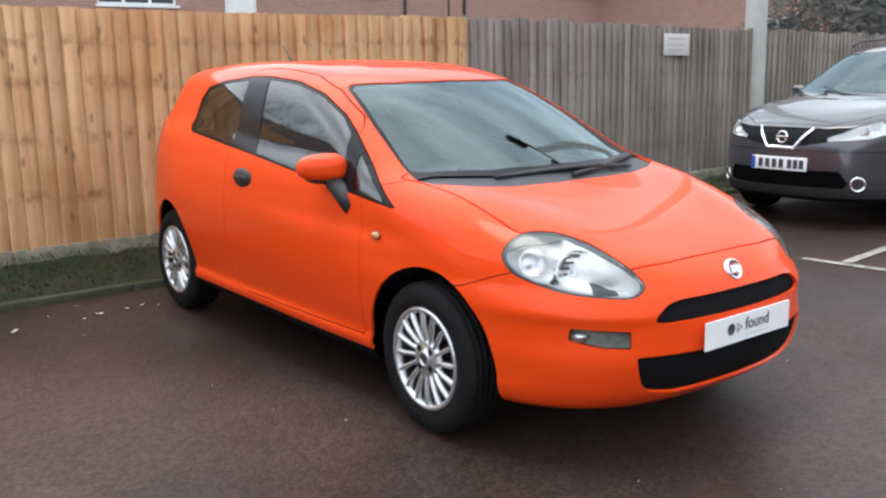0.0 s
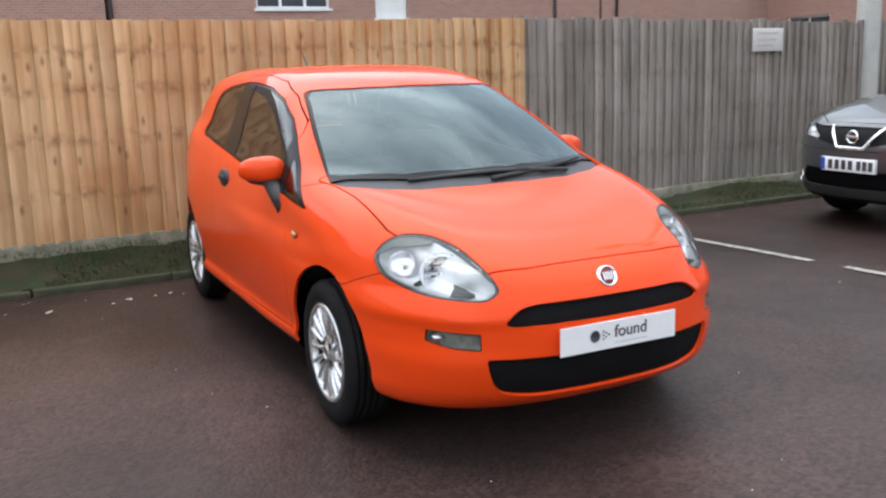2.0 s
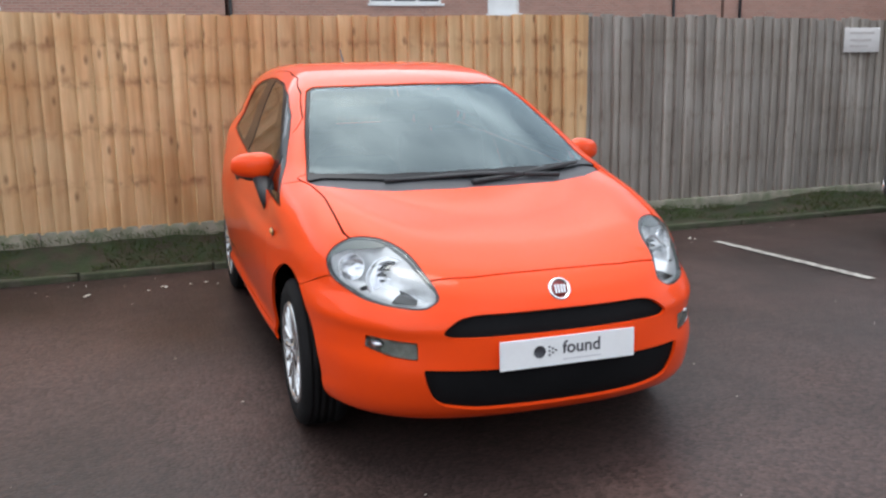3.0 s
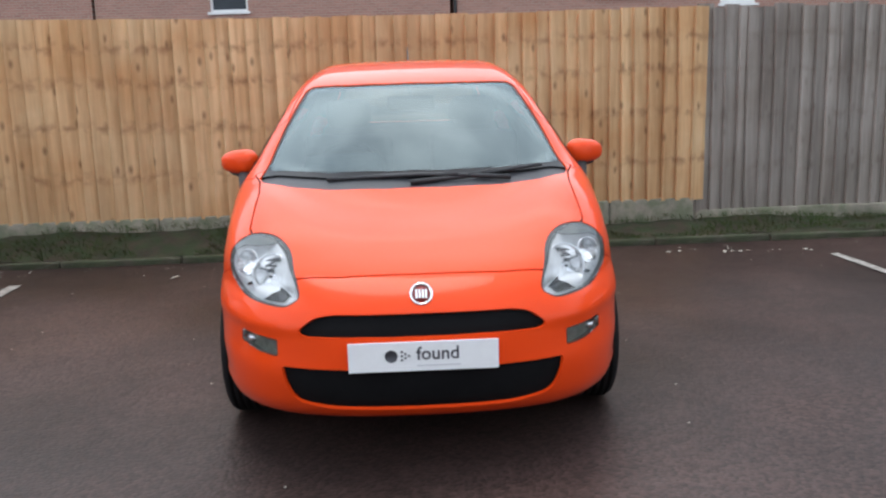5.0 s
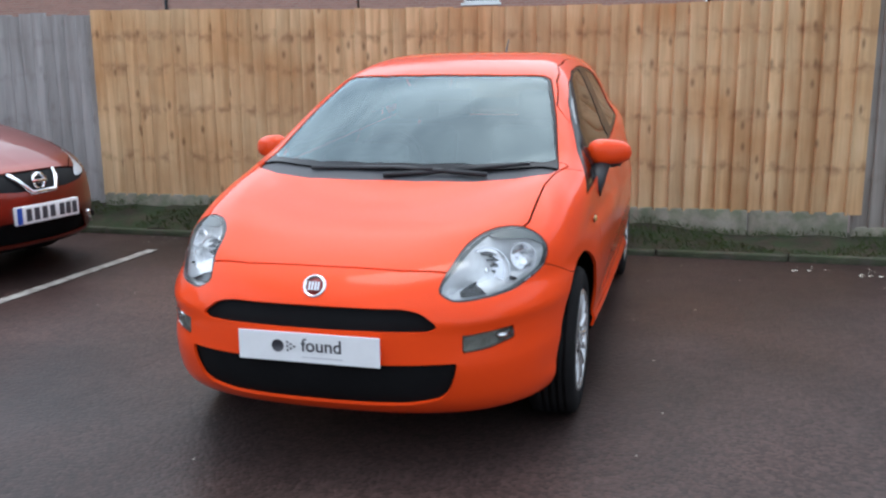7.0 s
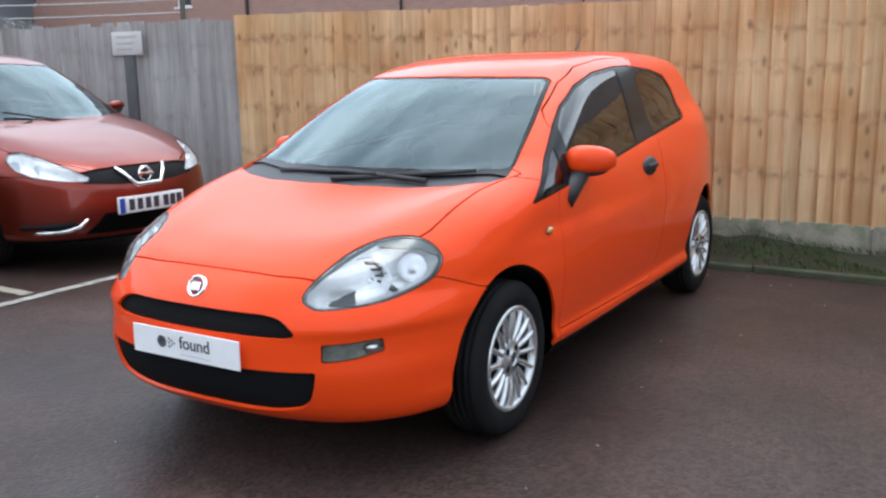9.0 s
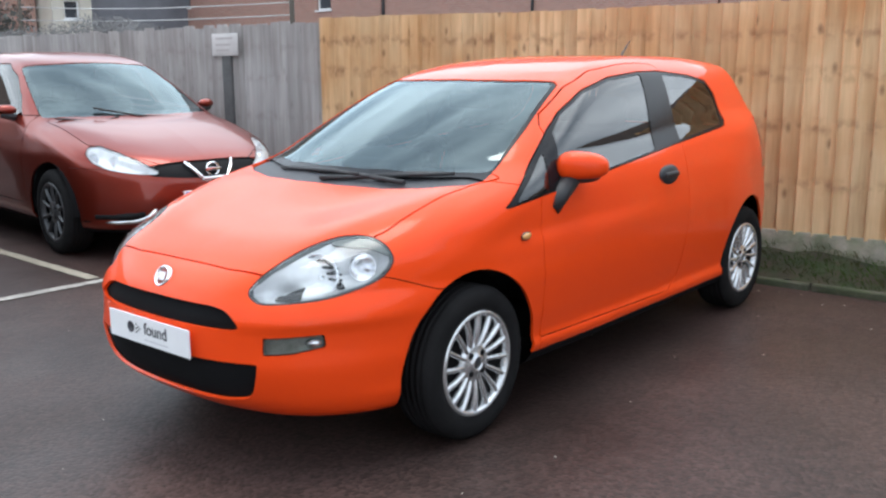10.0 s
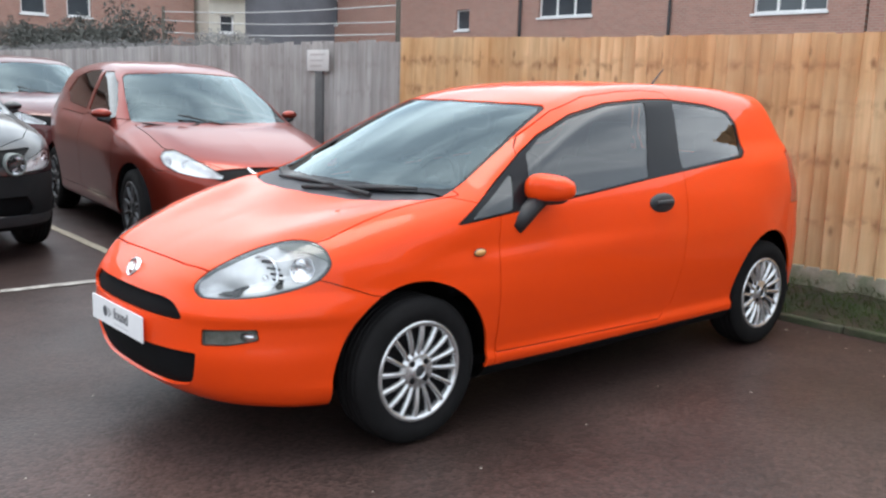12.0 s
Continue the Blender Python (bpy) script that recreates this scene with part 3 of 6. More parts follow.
def panel_mesh(name, sheet, faces, sides=(1,), lip=0.012, sink=0.0):
    """One mesh from faces of a half body, mirrored for each side asked for, with its edges turned inwards."""
    used = sorted({i for f in faces for i in f})
    back = {i: k for k, i in enumerate(used)}
    v = sheet.v[used]
    n = slopes(sheet.field, v)
    v = v - (sink(v)[:, None] if callable(sink) else sink) * n
    fs = [tuple(back[i] for i in f) for f in faces]
    verts, polys = [], []
    for side in sides:
        off = len(verts)
        m = np.array([side, 1, 1])
        verts += [tuple(p) for p in v * m]
        flip = side < 0
        polys += [tuple(off + i for i in (reversed(f) if flip else f)) for f in fs]
        if lip:
            edges = {}
            for f in fs:
                for i, j in zip(f, f[1:] + f[:1]):
                    if (j, i) in edges:
                        del edges[(j, i)]
                    else:
                        edges[(i, j)] = 1
            rim = {}

            def low(i):
                if i not in rim:
                    rim[i] = len(verts)
                    verts.append(tuple((v[i] - lip * n[i]) * m))
                return rim[i]

            for i, j in edges:
                if abs(v[i, 0]) < 1e-5 and abs(v[j, 0]) < 1e-5 and len(sides) > 1:
                    continue
                q = (off + j, off + i, low(i), low(j))
                polys.append(tuple(reversed(q)) if flip else q)
    me = bpy.data.meshes.new(name)
    me.from_pydata(verts, [], polys)
    bm = bmesh.new()
    bm.from_mesh(me)
    bmesh.ops.remove_doubles(bm, verts=bm.verts, dist=0.0004)
    for f in bm.faces:
        f.smooth = True
    for e in bm.edges:
        if len(e.link_faces) == 2 and e.calc_face_angle(0) > 0.7:
            e.smooth = False
    bm.to_mesh(me)
    bm.free()
    return me
ORANGE_FORM = dict(
    width=spline((0.18, 0.745), (0.22, 0.79), (0.265, 0.820), (0.295, 0.824), (0.325, 0.811), (0.36, 0.814), (0.42, 0.824), (0.55, 0.838), (0.68, 0.839), (0.78, 0.829), (0.86, 0.812), (0.94, 0.785), (1.02, 0.755), (1.15, 0.70)),
    plan=spline((-0.9, -0.03), (-0.45, -0.012), (0.0, 0.003), (0.6, 0.0), (1.4, 0.0), (2.1, 0.0), (2.5, 0.0), (2.9, -0.03), (3.2, -0.08)),
    nose=spline((0.0, -0.885), (0.12, -0.882), (0.26, -0.868), (0.42, -0.825), (0.50, -0.785), (0.58, -0.72), (0.65, -0.63), (0.72, -0.50), (0.78, -0.33), (0.82, -0.1)),
    nose_z=spline((0.18, 0.215), (0.22, 0.12), (0.27, 0.055), (0.34, 0.018), (0.43, 0.0), (0.52, 0.004), (0.60, 0.02), (0.68, 0.046), (0.74, 0.095), (0.80, 0.20), (0.9, 0.38), soft=0.012),
    nose_twist=spline((0.36, 0.0), (0.42, 0.012), (0.48, 0.042), (0.53, 0.034), (0.565, -0.004), (0.61, 0.045), (0.66, 0.13), (0.72, 0.12), (0.80, 0.06), (0.9, 0.0)),
    tail=spline((0.0, 3.19), (0.3, 3.18), (0.5, 3.14), (0.65, 3.06), (0.75, 2.94), (0.81, 2.75)),
    tail_z=spline((0.2, -0.12), (0.3, -0.03), (0.42, 0.0), (0.6, 0.0), (0.72, -0.03), (0.9, -0.08), (1.05, -0.12)),
    bonnet=spline((-0.95, 0.60), (-0.80, 0.695), (-0.65, 0.757), (-0.45, 0.818), (-0.25, 0.866), (0.0, 0.918), (0.2, 0.95), (0.6, 0.985), (1.4, 1.03), (2.2, 1.10), (3.2, 1.10), soft=0.07),
    bonnet_x=spline((0.0, 0.0), (0.3, -0.004), (0.5, -0.017), (0.62, -0.020), (0.8, 0.02), soft=0.05),
    r_corner=0.12, r_bonnet=0.085, floor=0.185,
    screen_bow=0.42,
    roof=spline((-0.3, 0.815), (-0.04, 0.945), (0.2, 1.065), (0.4, 1.16), (0.6, 1.25), (0.78, 1.322), (0.9, 1.362), (1.1, 1.405), (1.4, 1.44), (1.8, 1.456), (2.2, 1.452), (2.6, 1.428), (3.0, 1.385), soft=0.05),
    roof_x=spline((0.0, 0.0), (0.3, 0.004), (0.5, 0.014), (0.7, 0.035)),
    cabin=spline((0.6, 0.70), (0.8, 0.775), (0.88, 0.782), (0.95, 0.765), (1.0, 0.747), (1.1, 0.708), (1.2, 0.662), (1.3, 0.61), (1.4, 0.55), (1.5, 0.48)),
    cabin_y=spline((0.0, 0.0), (1.6, 0.0), (2.2, -0.01), (2.6, -0.03), (3.0, -0.07)),
    hatch=spline((0.9, 3.12), (1.05, 3.07), (1.2, 3.00), (1.32, 2.95), (1.42, 2.93)),
    hatch_bow=0.28, r_roof=0.10, r_belt=0.05,
)

# ---- the place: car park, verge, fences, houses ----
def ground_sheet():
    bm = bmesh.new()
    xs = [-160, -60, -20] + [-12 + 0.6 * k for k in range(41)] + [20, 60, 160]
    ys = [-120, -50, -20] + [-10 + 0.6 * k for k in range(31)] + [20, 60, 160]
    grid = [[bm.verts.new((x, y, 0.004 * noise.noise((x * 0.4, y * 0.4, 0)) - 0.004)) for x in xs] for y in ys]
    for a, b in zip(grid, grid[1:]):
        for k in range(len(xs) - 1):
            bm.faces.new((a[k], a[k + 1], b[k + 1], b[k])).smooth = True
    return bm


tagged(part("ground", ground_sheet(), ASPHALT), "damp dark asphalt of a car park", "ground", kind="structure")


def fence_y(x):
    return 3.643 + 0.0252 * x if x < 2.37 else 3.703 + 0.055 * (x - 2.37)


def line_mark(name, a, b, width, mat):
    d = (Vector(b) - Vector(a)).normalized()
    s = Vector((-d.y, d.x)) * width / 2
    rnd = random.Random(hash((a[0] * 7 + b[1])) % 1000)
    bm, n = bmesh.new(), 40
    rows = []
    for k in range(n + 1):
        p = Vector(a).lerp(Vector(b), k / n)
        e0, e1 = 1 + rnd.uniform(-0.12, 0.06), 1 + rnd.uniform(-0.12, 0.06)
        rows.append((bm.verts.new((*(p + s * e0), 0.003)), bm.verts.new((*(p - s * e1), 0.003))))
    for r0, r1 in zip(rows, rows[1:]):
        bm.faces.new((r0[0], r0[1], r1[1], r1[0]))
    bmesh.ops.recalc_face_normals(bm, faces=bm.faces)
    return tagged(part(name, bm, mat), "worn painted parking bay line", "line", "bay lines", "structure")


line_mark("bay_line", (-2.80, 2.55), (-2.88, -2.6), 0.085, LINE_WHITE)
line_mark("bay_line", (3.03, 2.60), (3.18, 1.10), 0.075, LINE_WHITE)
line_mark("bay_line", (3.205, 0.84), (3.28, 0.1), 0.075, LINE_WHITE)
line_mark("bay_line", (-2.93, 0.50), (-7.6, 0.62), 0.085, LINE_YELLOW)
line_mark("bay_line", (3.30, 0.56), (4.7, 0.70), 0.075, LINE_WHITE)


def rise_of(x):
    """How far the soil is banked up against the fence."""
    return 0.150 - 0.055 * max(0.0, min(1.0, (x - 0.9) * 2)) - 0.025 * max(0.0, min(1.0, (x - 2.2) * 3)) + 0.035 * max(0.0, min(1.0, -x)) + 0.045 * noise.noise((x * 0.9, 0.0, 6.0)) + 0.02 * noise.noise((x * 4, 0.0, 2.0))


def verge():
    """Raised strip of moss and grass between kerb and fence."""
    bm = bmesh.new()
    rows = []
    for k in range(241):
        x = -12 + 0.1 * k
        yf = fence_y(x)
        row = []
        for j in range(8):
            s = j / 7
            z = 0.040 + rise_of(x) * s + 0.02 * noise.noise((x * 2.1, s * 3, 1.0)) + 0.02 * noise.noise((x * 8, s * 8, 4.0))
            row.append(bm.verts.new((x, 3.20 + 0.012 * x + s * (yf + 0.05 - 3.20 - 0.012 * x), z)))
        rows.append(row)
    for a, b in zip(rows, rows[1:]):
        for j in range(7):
            bm.faces.new((a[j], b[j], b[j + 1], a[j + 1])).smooth = True
    bmesh.ops.recalc_face_normals(bm, faces=bm.faces)
    return bm


tagged(part("verge", verge(), SOIL), "mossy soil strip along the fence foot", "verge", kind="structure")


def tufts():
    rnd = random.Random(3)
    verts, faces = [], []
    for _ in range(16000):
        x = rnd.uniform(-8, 8)
        s = rnd.random()
        y = 3.19 + 0.012 * x + s * (fence_y(x) - 3.25 - 0.012 * x)
        z = 0.040 + rise_of(x) * s
        if noise.noise((x * 1.3, y * 3, 9)) < -0.15:
            continue
        h, a, w = rnd.uniform(0.012, 0.045), rnd.uniform(0, 6.28), rnd.uniform(0.002, 0.004)
        lx, ly = rnd.uniform(-0.03, 0.03), rnd.uniform(-0.035, 0.02)
        k = len(verts)
        verts += [(x - w * math.cos(a), y - w * math.sin(a), z), (x + w * math.cos(a), y + w * math.sin(a), z), (x + lx * 0.5 + w * 0.6, y + ly * 0.5, z + h * 0.7), (x + lx, y + ly, z + h)]
        faces += [(k, k + 1, k + 2), (k, k + 2, k + 3)]
    me = bpy.data.meshes.new("grass")
    me.from_pydata(verts, [], faces)
    return me


tagged(part("grass", tufts(), GRASS), "short damp grass and moss on the verge", "grass", kind="stuff")

kerb = thing("kerb", "low weathered concrete kerb with moss", "kerb", kind="structure")
for k in range(20):
    x0 = -9.1 + 0.915 * k
    b = box_bm(0, 0.905, -0.02, 0.035, -0.05, 0.045, 0.012, 2)
    part("kerb_stone", b, KERB, kerb, m=pose(x0, 3.165 + 0.012 * x0 + 0.004 * math.sin(k * 2.3), 0.004 * math.sin(k * 1.7), 0, 0, 0.7))


def board_mesh(name, width, height, seed):
    """A feather-edged board: thick at one side, thin at the other, a little bent."""
    rnd = random.Random(seed)
    bm, rows, n = bmesh.new(), [], 6
    bow, cup = rnd.uniform(-0.008, 0.008), rnd.uniform(-0.003, 0.003)
    for k in range(n + 1):
        s = k / n
        dx = bow * math.sin(s * math.pi)
        row = [(dx, -0.044, s * height), (dx + 0.007, -0.050, s * height), (dx + width * 0.5, -0.029 + cup, s * height), (dx + width, -0.006, s * height), (dx + width, 0.0, s * height), (dx, 0.0, s * height)]
        rows.append([bm.verts.new(p) for p in row])
    for a, b in zip(rows, rows[1:]):
        for j in range(6):
            bm.faces.new((a[j], a[(j + 1) % 6], b[(j + 1) % 6], b[j]))
    bm.faces.new(rows[0][::-1])
    bm.faces.new(rows[-1])
    bmesh.ops.recalc_face_normals(bm, faces=bm.faces)
    return mesh_of(name, bm)


def make_fence(label, x0, x1, pitch, z0, top, mat, back=0.0, base=True, seed=1, jitter=0.005):
    rnd = random.Random(seed)
    fence = thing("fence", label, "fence", "fences", kind="structure")
    shapes = [board_mesh("board", pitch * 1.22, 1.0, seed * 10 + k) for k in range(6)]
    for me in shapes:
        me.materials.append(mat)
    x = x0
    while x < x1:
        w = pitch * rnd.uniform(0.9, 1.1)
        h = top(x) - z0 + rnd.uniform(-jitter, jitter)
        ob = new("board", shapes[rnd.randrange(6)])
        ob.parent = fence
        ob.matrix_basis = pose(x, fence_y(x) + back + rnd.uniform(-0.003, 0.003), z0 + rnd.uniform(-0.004, 0.004), 0, rnd.uniform(-0.45, 0.45), 1.4 + rnd.gauss(0, 1.6)) @ Matrix.Diagonal((w / pitch, 1, h, 1))
        x += w
    for z in (0.45, 1.05, 1.62):
        part("rail", box_bm(0, x1 - x0, 0, 0.07, -0.04, 0.04), mat, fence, m=Matrix.Translation((x0, fence_y(x0) + back + 0.02, z)) @ Matrix.Rotation(math.atan2(fence_y(x1 - 0.01) - fence_y(x0), x1 - x0), 4, "Z"))
    if base:
        k = x0
        while k < x1:
            e = min(k + 1.83, x1)
            part("gravel_board", box_bm(0, e - k - 0.01, -0.045, 0.0, 0.02, z0 + 0.015, 0.006), CONCRETE, fence, m=pose(k, fence_y(k) + back, 0, 0, 0, 1.4))
            k = e
    return fence


def tan_top(x):
    return 1.822 + 0.020 * max(0.0, -x - 1.5) / 1.2 - 0.006 * math.cos(x * 1.1)


make_fence("new tan feather-edge timber fence with knots", -3.87, 2.33, 0.113, 0.27, tan_top, TAN_WOOD, seed=1)
make_fence("weathered grey timber fence beside the new one", 2.345, 16.0, 0.108, 0.16, lambda x: 1.83 - 0.01 * (x - 2.4), GREY_WOOD, back=0.03, seed=2, jitter=0.02)
make_fence("weathered grey timber fence with a dark lower edge", -17.0, -3.88, 0.108, 0.10, lambda x: 1.84, SILVER_WOOD, back=0.03, base=False, seed=3, jitter=0.02)


def make_sign(label, x, y, z, w, h, pole):
    s = thing("sign", label, "sign", "fence signs")
    part("panel", moved(box_bm(-w / 2, w / 2, -0.004, 0.004, -h / 2, h / 2, 0.003), pose(x, y, z)), SIGN_WHITE, s, "white panel with faint print")
    for k, f in enumerate((0.28, 0.0, -0.25)):
        part("printed_line", box_bm(x - w * 0.34, x + w * (0.34 - 0.08 * k), y - 0.0062, y - 0.0042, z + h * f - 0.010, z + h * f + 0.010), SIGN_INK, s)
    if pole:
        part("post", box_bm(x - 0.075, x + 0.075, y + 0.006, y + 0.07, 0, z + h * 0.4, 0.008), SIGN_POST, s, "dark grey square post")
    return s


make_sign("white notice fixed to the grey fence", 5.47, 3.83, 1.60, 0.43, 0.235, False)
make_sign("white notice on a grey post by the fence", -5.30, 3.46, 1.645, 0.44, 0.23, True)

def make_lamp_post(x, y, height):
    post = thing("lamp_post", "pale grey round post with two floodlights on top", "lamp post", m=pose(x, y, 0))
    part("pole", tube_bm([(0, 0, 0), (0, 0, 0.9), (0, 0, height)], [0.135, 0.135, 0.095], 16), POST_GREY, post)
    part("crossbar", moved(box_bm(-0.75, 0.75, -0.04, 0.04, height - 0.02, height + 0.06, 0.01), pose(0, 0, 0, 0, 0, -35)), POST_GREY, post)
    for dx in (-0.58, 0.58):
        at = pose(0, 0, 0, 0, 0, -35) @ pose(dx, -0.14, height + 0.10, 28)
        lamp = part("floodlight", moved(box_bm(-0.24, 0.24, -0.10, 0.14, -0.17, 0.19, 0.03), at), BLACK_PLASTIC, post, "dark floodlight housing, unlit")
        part("lens", moved(box_bm(-0.21, 0.21, -0.106, -0.098, -0.14, 0.16), at), HOUSE_GLASS, lamp)
    return post


make_lamp_post(7.20, 4.02, 8.2)


# ---- brick houses beyond the fence ----
def make_house(label, x0, x1, y, depth, eaves, windows, mat=BRICK, roof=True, m=None, pipes=()):
    """windows: (x, z, width, height) of openings in the front wall."""
    h = thing("house", label, "house", "houses", m)
    xs = sorted({x0, x1, *[w[0] - w[2] / 2 for w in windows], *[w[0] + w[2] / 2 for w in windows]})
    zs = sorted({0.0, eaves, *[w[1] - w[3] / 2 for w in windows], *[w[1] + w[3] / 2 for w in windows]})
    bm = bmesh.new()
    for a, b in zip(xs, xs[1:]):
        for c, d in zip(zs, zs[1:]):
            if any(abs((a + b) / 2 - w[0]) < w[2] / 2 and abs((c + d) / 2 - w[1]) < w[3] / 2 for w in windows):
                continue
            bm.faces.new([bm.verts.new(p) for p in ((a, y, c), (b, y, c), (b, y, d), (a, y, d))])
    for w in windows:
        a, b, c, d = w[0] - w[2] / 2, w[0] + w[2] / 2, w[1] - w[3] / 2, w[1] + w[3] / 2
        for p, q in (((a, c), (b, c)), ((b, c), (b, d)), ((b, d), (a, d)), ((a, d), (a, c))):
            bm.faces.new([bm.verts.new(t) for t in ((p[0], y, p[1]), (q[0], y, q[1]), (q[0], y + 0.22, q[1]), (p[0], y + 0.22, p[1]))])
    for x in (x0, x1):
        bm.faces.new([bm.verts.new(p) for p in ((x, y, 0), (x, y + depth, 0), (x, y + depth, eaves), (x, y, eaves))])
    bm.faces.new([bm.verts.new(p) for p in ((x0, y + depth, 0), (x1, y + depth, 0), (x1, y + depth, eaves), (x0, y + depth, eaves))])
    bmesh.ops.remove_doubles(bm, verts=bm.verts, dist=0.001)
    bmesh.ops.recalc_face_normals(bm, faces=bm.faces)
    part("wall", bm, mat, h, "red brick wall")
    if roof:
        r = bmesh.new()
        top = eaves + depth * 0.55
        pts = [(x0 - 0.3, y - 0.4, eaves - 0.1), (x1 + 0.3, y - 0.4, eaves - 0.1), (x1 + 0.3, y + depth / 2, top), (x0 - 0.3, y + depth / 2, top), (x1 + 0.3, y + depth + 0.4, eaves - 0.1), (x0 - 0.3, y + depth + 0.4, eaves - 0.1)]
        lo = [r.verts.new(p) for p in pts]
        hi = [r.verts.new((p[0], p[1], p[2] + 0.12)) for p in pts]
        for q in ((0, 1, 2, 3), (3, 2, 4, 5)):
            r.faces.new([hi[i] for i in q])
            r.faces.new([lo[i] for i in reversed(q)])
        for i, j in ((0, 1), (1, 2), (2, 4), (4, 5), (5, 3), (3, 0)):
            r.faces.new((lo[i], lo[j], hi[j], hi[i]))
        bmesh.ops.recalc_face_normals(r, faces=r.faces)
        part("roof", r, ROOF_TILE, h, "dark tiled pitched roof")
    for x in pipes:
        part("downpipe", tube_bm([(x, y - 0.06, 0), (x, y - 0.06, eaves)], 0.05, 8), BLACK_PLASTIC, h)
    for x, z, w, hh, *pale in windows:
        win = thing("window", "", "")
        win.parent = h
        win.matrix_basis = pose(x, y + 0.10, z)
        f = 0.07
        fr = merge(box_bm(-w / 2, w / 2, 0, 0.08, -hh / 2, -hh / 2 + f), box_bm(-w / 2, w / 2, 0, 0.08, hh / 2 - f, hh / 2), box_bm(-w / 2, -w / 2 + f, 0, 0.08, -hh / 2 + f, hh / 2 - f), box_bm(w / 2 - f, w / 2, 0, 0.08, -hh / 2 + f, hh / 2 - f))
        n = max(1, round(w / 0.8))
        for k in range(1, n):
            xx = -w / 2 + w * k / n
            fr = merge(fr, box_bm(xx - 0.04, xx + 0.04, 0, 0.08, -hh / 2 + f, hh / 2 - f))
        part("frame", fr, WHITE_FRAME, win, "white window frame")
        # windows marked pale get a white pane instead of dark glass
        part("pane", box_bm(-w / 2 + 0.03, w / 2 - 0.03, 0.04, 0.05, -hh / 2 + 0.03, hh / 2 - 0.03), WHITE_FRAME if pale else HOUSE_GLASS, win)
        part("sill", box_bm(-w / 2 - 0.06, w / 2 + 0.06, -0.16, 0.06, -hh / 2 - 0.07, -hh / 2 + 0.005), WHITE_FRAME, win)
    return h


make_house("red brick terrace house with a small white window", -48.0, -22.75, 24.0, 8, 6.0, [(-36.6, 4.85, 2.7, 1.2), (-26.0, 4.17, 0.85, 0.85)])
make_house("red brick terrace house with wide white windows", -22.65, -9.0, 24.03, 8, 6.0, [(-20.35, 4.7, 2.65, 1.2), (-11.35, 4.5, 2.4, 1.2)], pipes=(-22.6, -15.6))
make_house("red brick terrace house with one white window", -8.9, 1.4, 24.0, 8, 5.9, [(-5.05, 3.75, 1.1, 1.2)])
make_house("red brick terrace house with white windows, one pale-paned", 1.5, 18.0, 24.03, 8, 5.9, [(6.8, 3.9, 2.3, 1.2), (10.0, 3.6, 1.1, 1.2, "pale"), (14.6, 4.36, 1.1, 1.2)], pipes=(1.55, 16.1))
make_house("red brick terrace house beyond the grey fence", 18.1, 34.2, 24.0, 8, 7.6, [(20.1, 4.66, 2.1, 1.2), (24.65, 4.66, 2.5, 1.2), (29.0, 4.55, 2.3, 1.2), (32.8, 4.5, 1.4, 1.2)], pipes=(18.7, 27.2))
make_house("grey house at the end of the terrace", 34.3, 62.0, 24.03, 8, 7.8, [(38.5, 5.1, 2.3, 1.2)], mat=SLATE)
make_house("brick house with two small white windows", -14.0, 16.8, 36.0, 8, 7.0, [(9.9, 4.45, 1.0, 1.3), (11.7, 4.45, 1.0, 1.3), (2.0, 4.45, 1.0, 1.3)], m=pose(0, 0, 0, 0, 0, 90))
make_house("cream rendered end of a house", 17.0, 18.8, 35.0, 6, 5.2, [(17.9, 3.9, 0.7, 0.8)], mat=CREAM, m=pose(0, 0, 0, 0, 0, 90))
make_house("dark slate-hung house behind the fence", 19.0, 34.0, 35.5, 8, 7.5, [], mat=SLATE, m=pose(0, 0, 0, 0, 0, 90))


def leaf_mass(name, box, count, size, seed, dense=0.0):
    """Many small leaves and twigs inside a box with an uneven top."""
    rnd = random.Random(seed)
    (x0, x1), (y0, y1), (z0, z1) = box
    verts, faces = [], []
    while count:
        x, y, z = rnd.uniform(x0, x1), rnd.uniform(y0, y1), rnd.uniform(z0, z1)
        top = z0 + (z1 - z0) * (0.80 + 0.22 * noise.noise((x * 0.8, y * 0.8, seed)) + 0.18 * noise.noise((x * 3, y * 3, seed)))
        if z > top:
            continue
        count -= 1
        a = Vector((rnd.gauss(0, 1), rnd.gauss(0, 1), rnd.gauss(0, 1))).normalized()
        b = a.orthogonal().normalized()
        s, w, p = size * rnd.uniform(0.6, 1.4), size * rnd.uniform(0.15, 0.5), Vector((x, y, z))
        k = len(verts)
        verts += [tuple(p - a * s), tuple(p + b * w), tuple(p + a * s), tuple(p - b * w)]
        faces.append((k, k + 1, k + 2, k + 3))
    me = bpy.data.meshes.new(name)
    me.from_pydata(verts, [], faces)
    return me


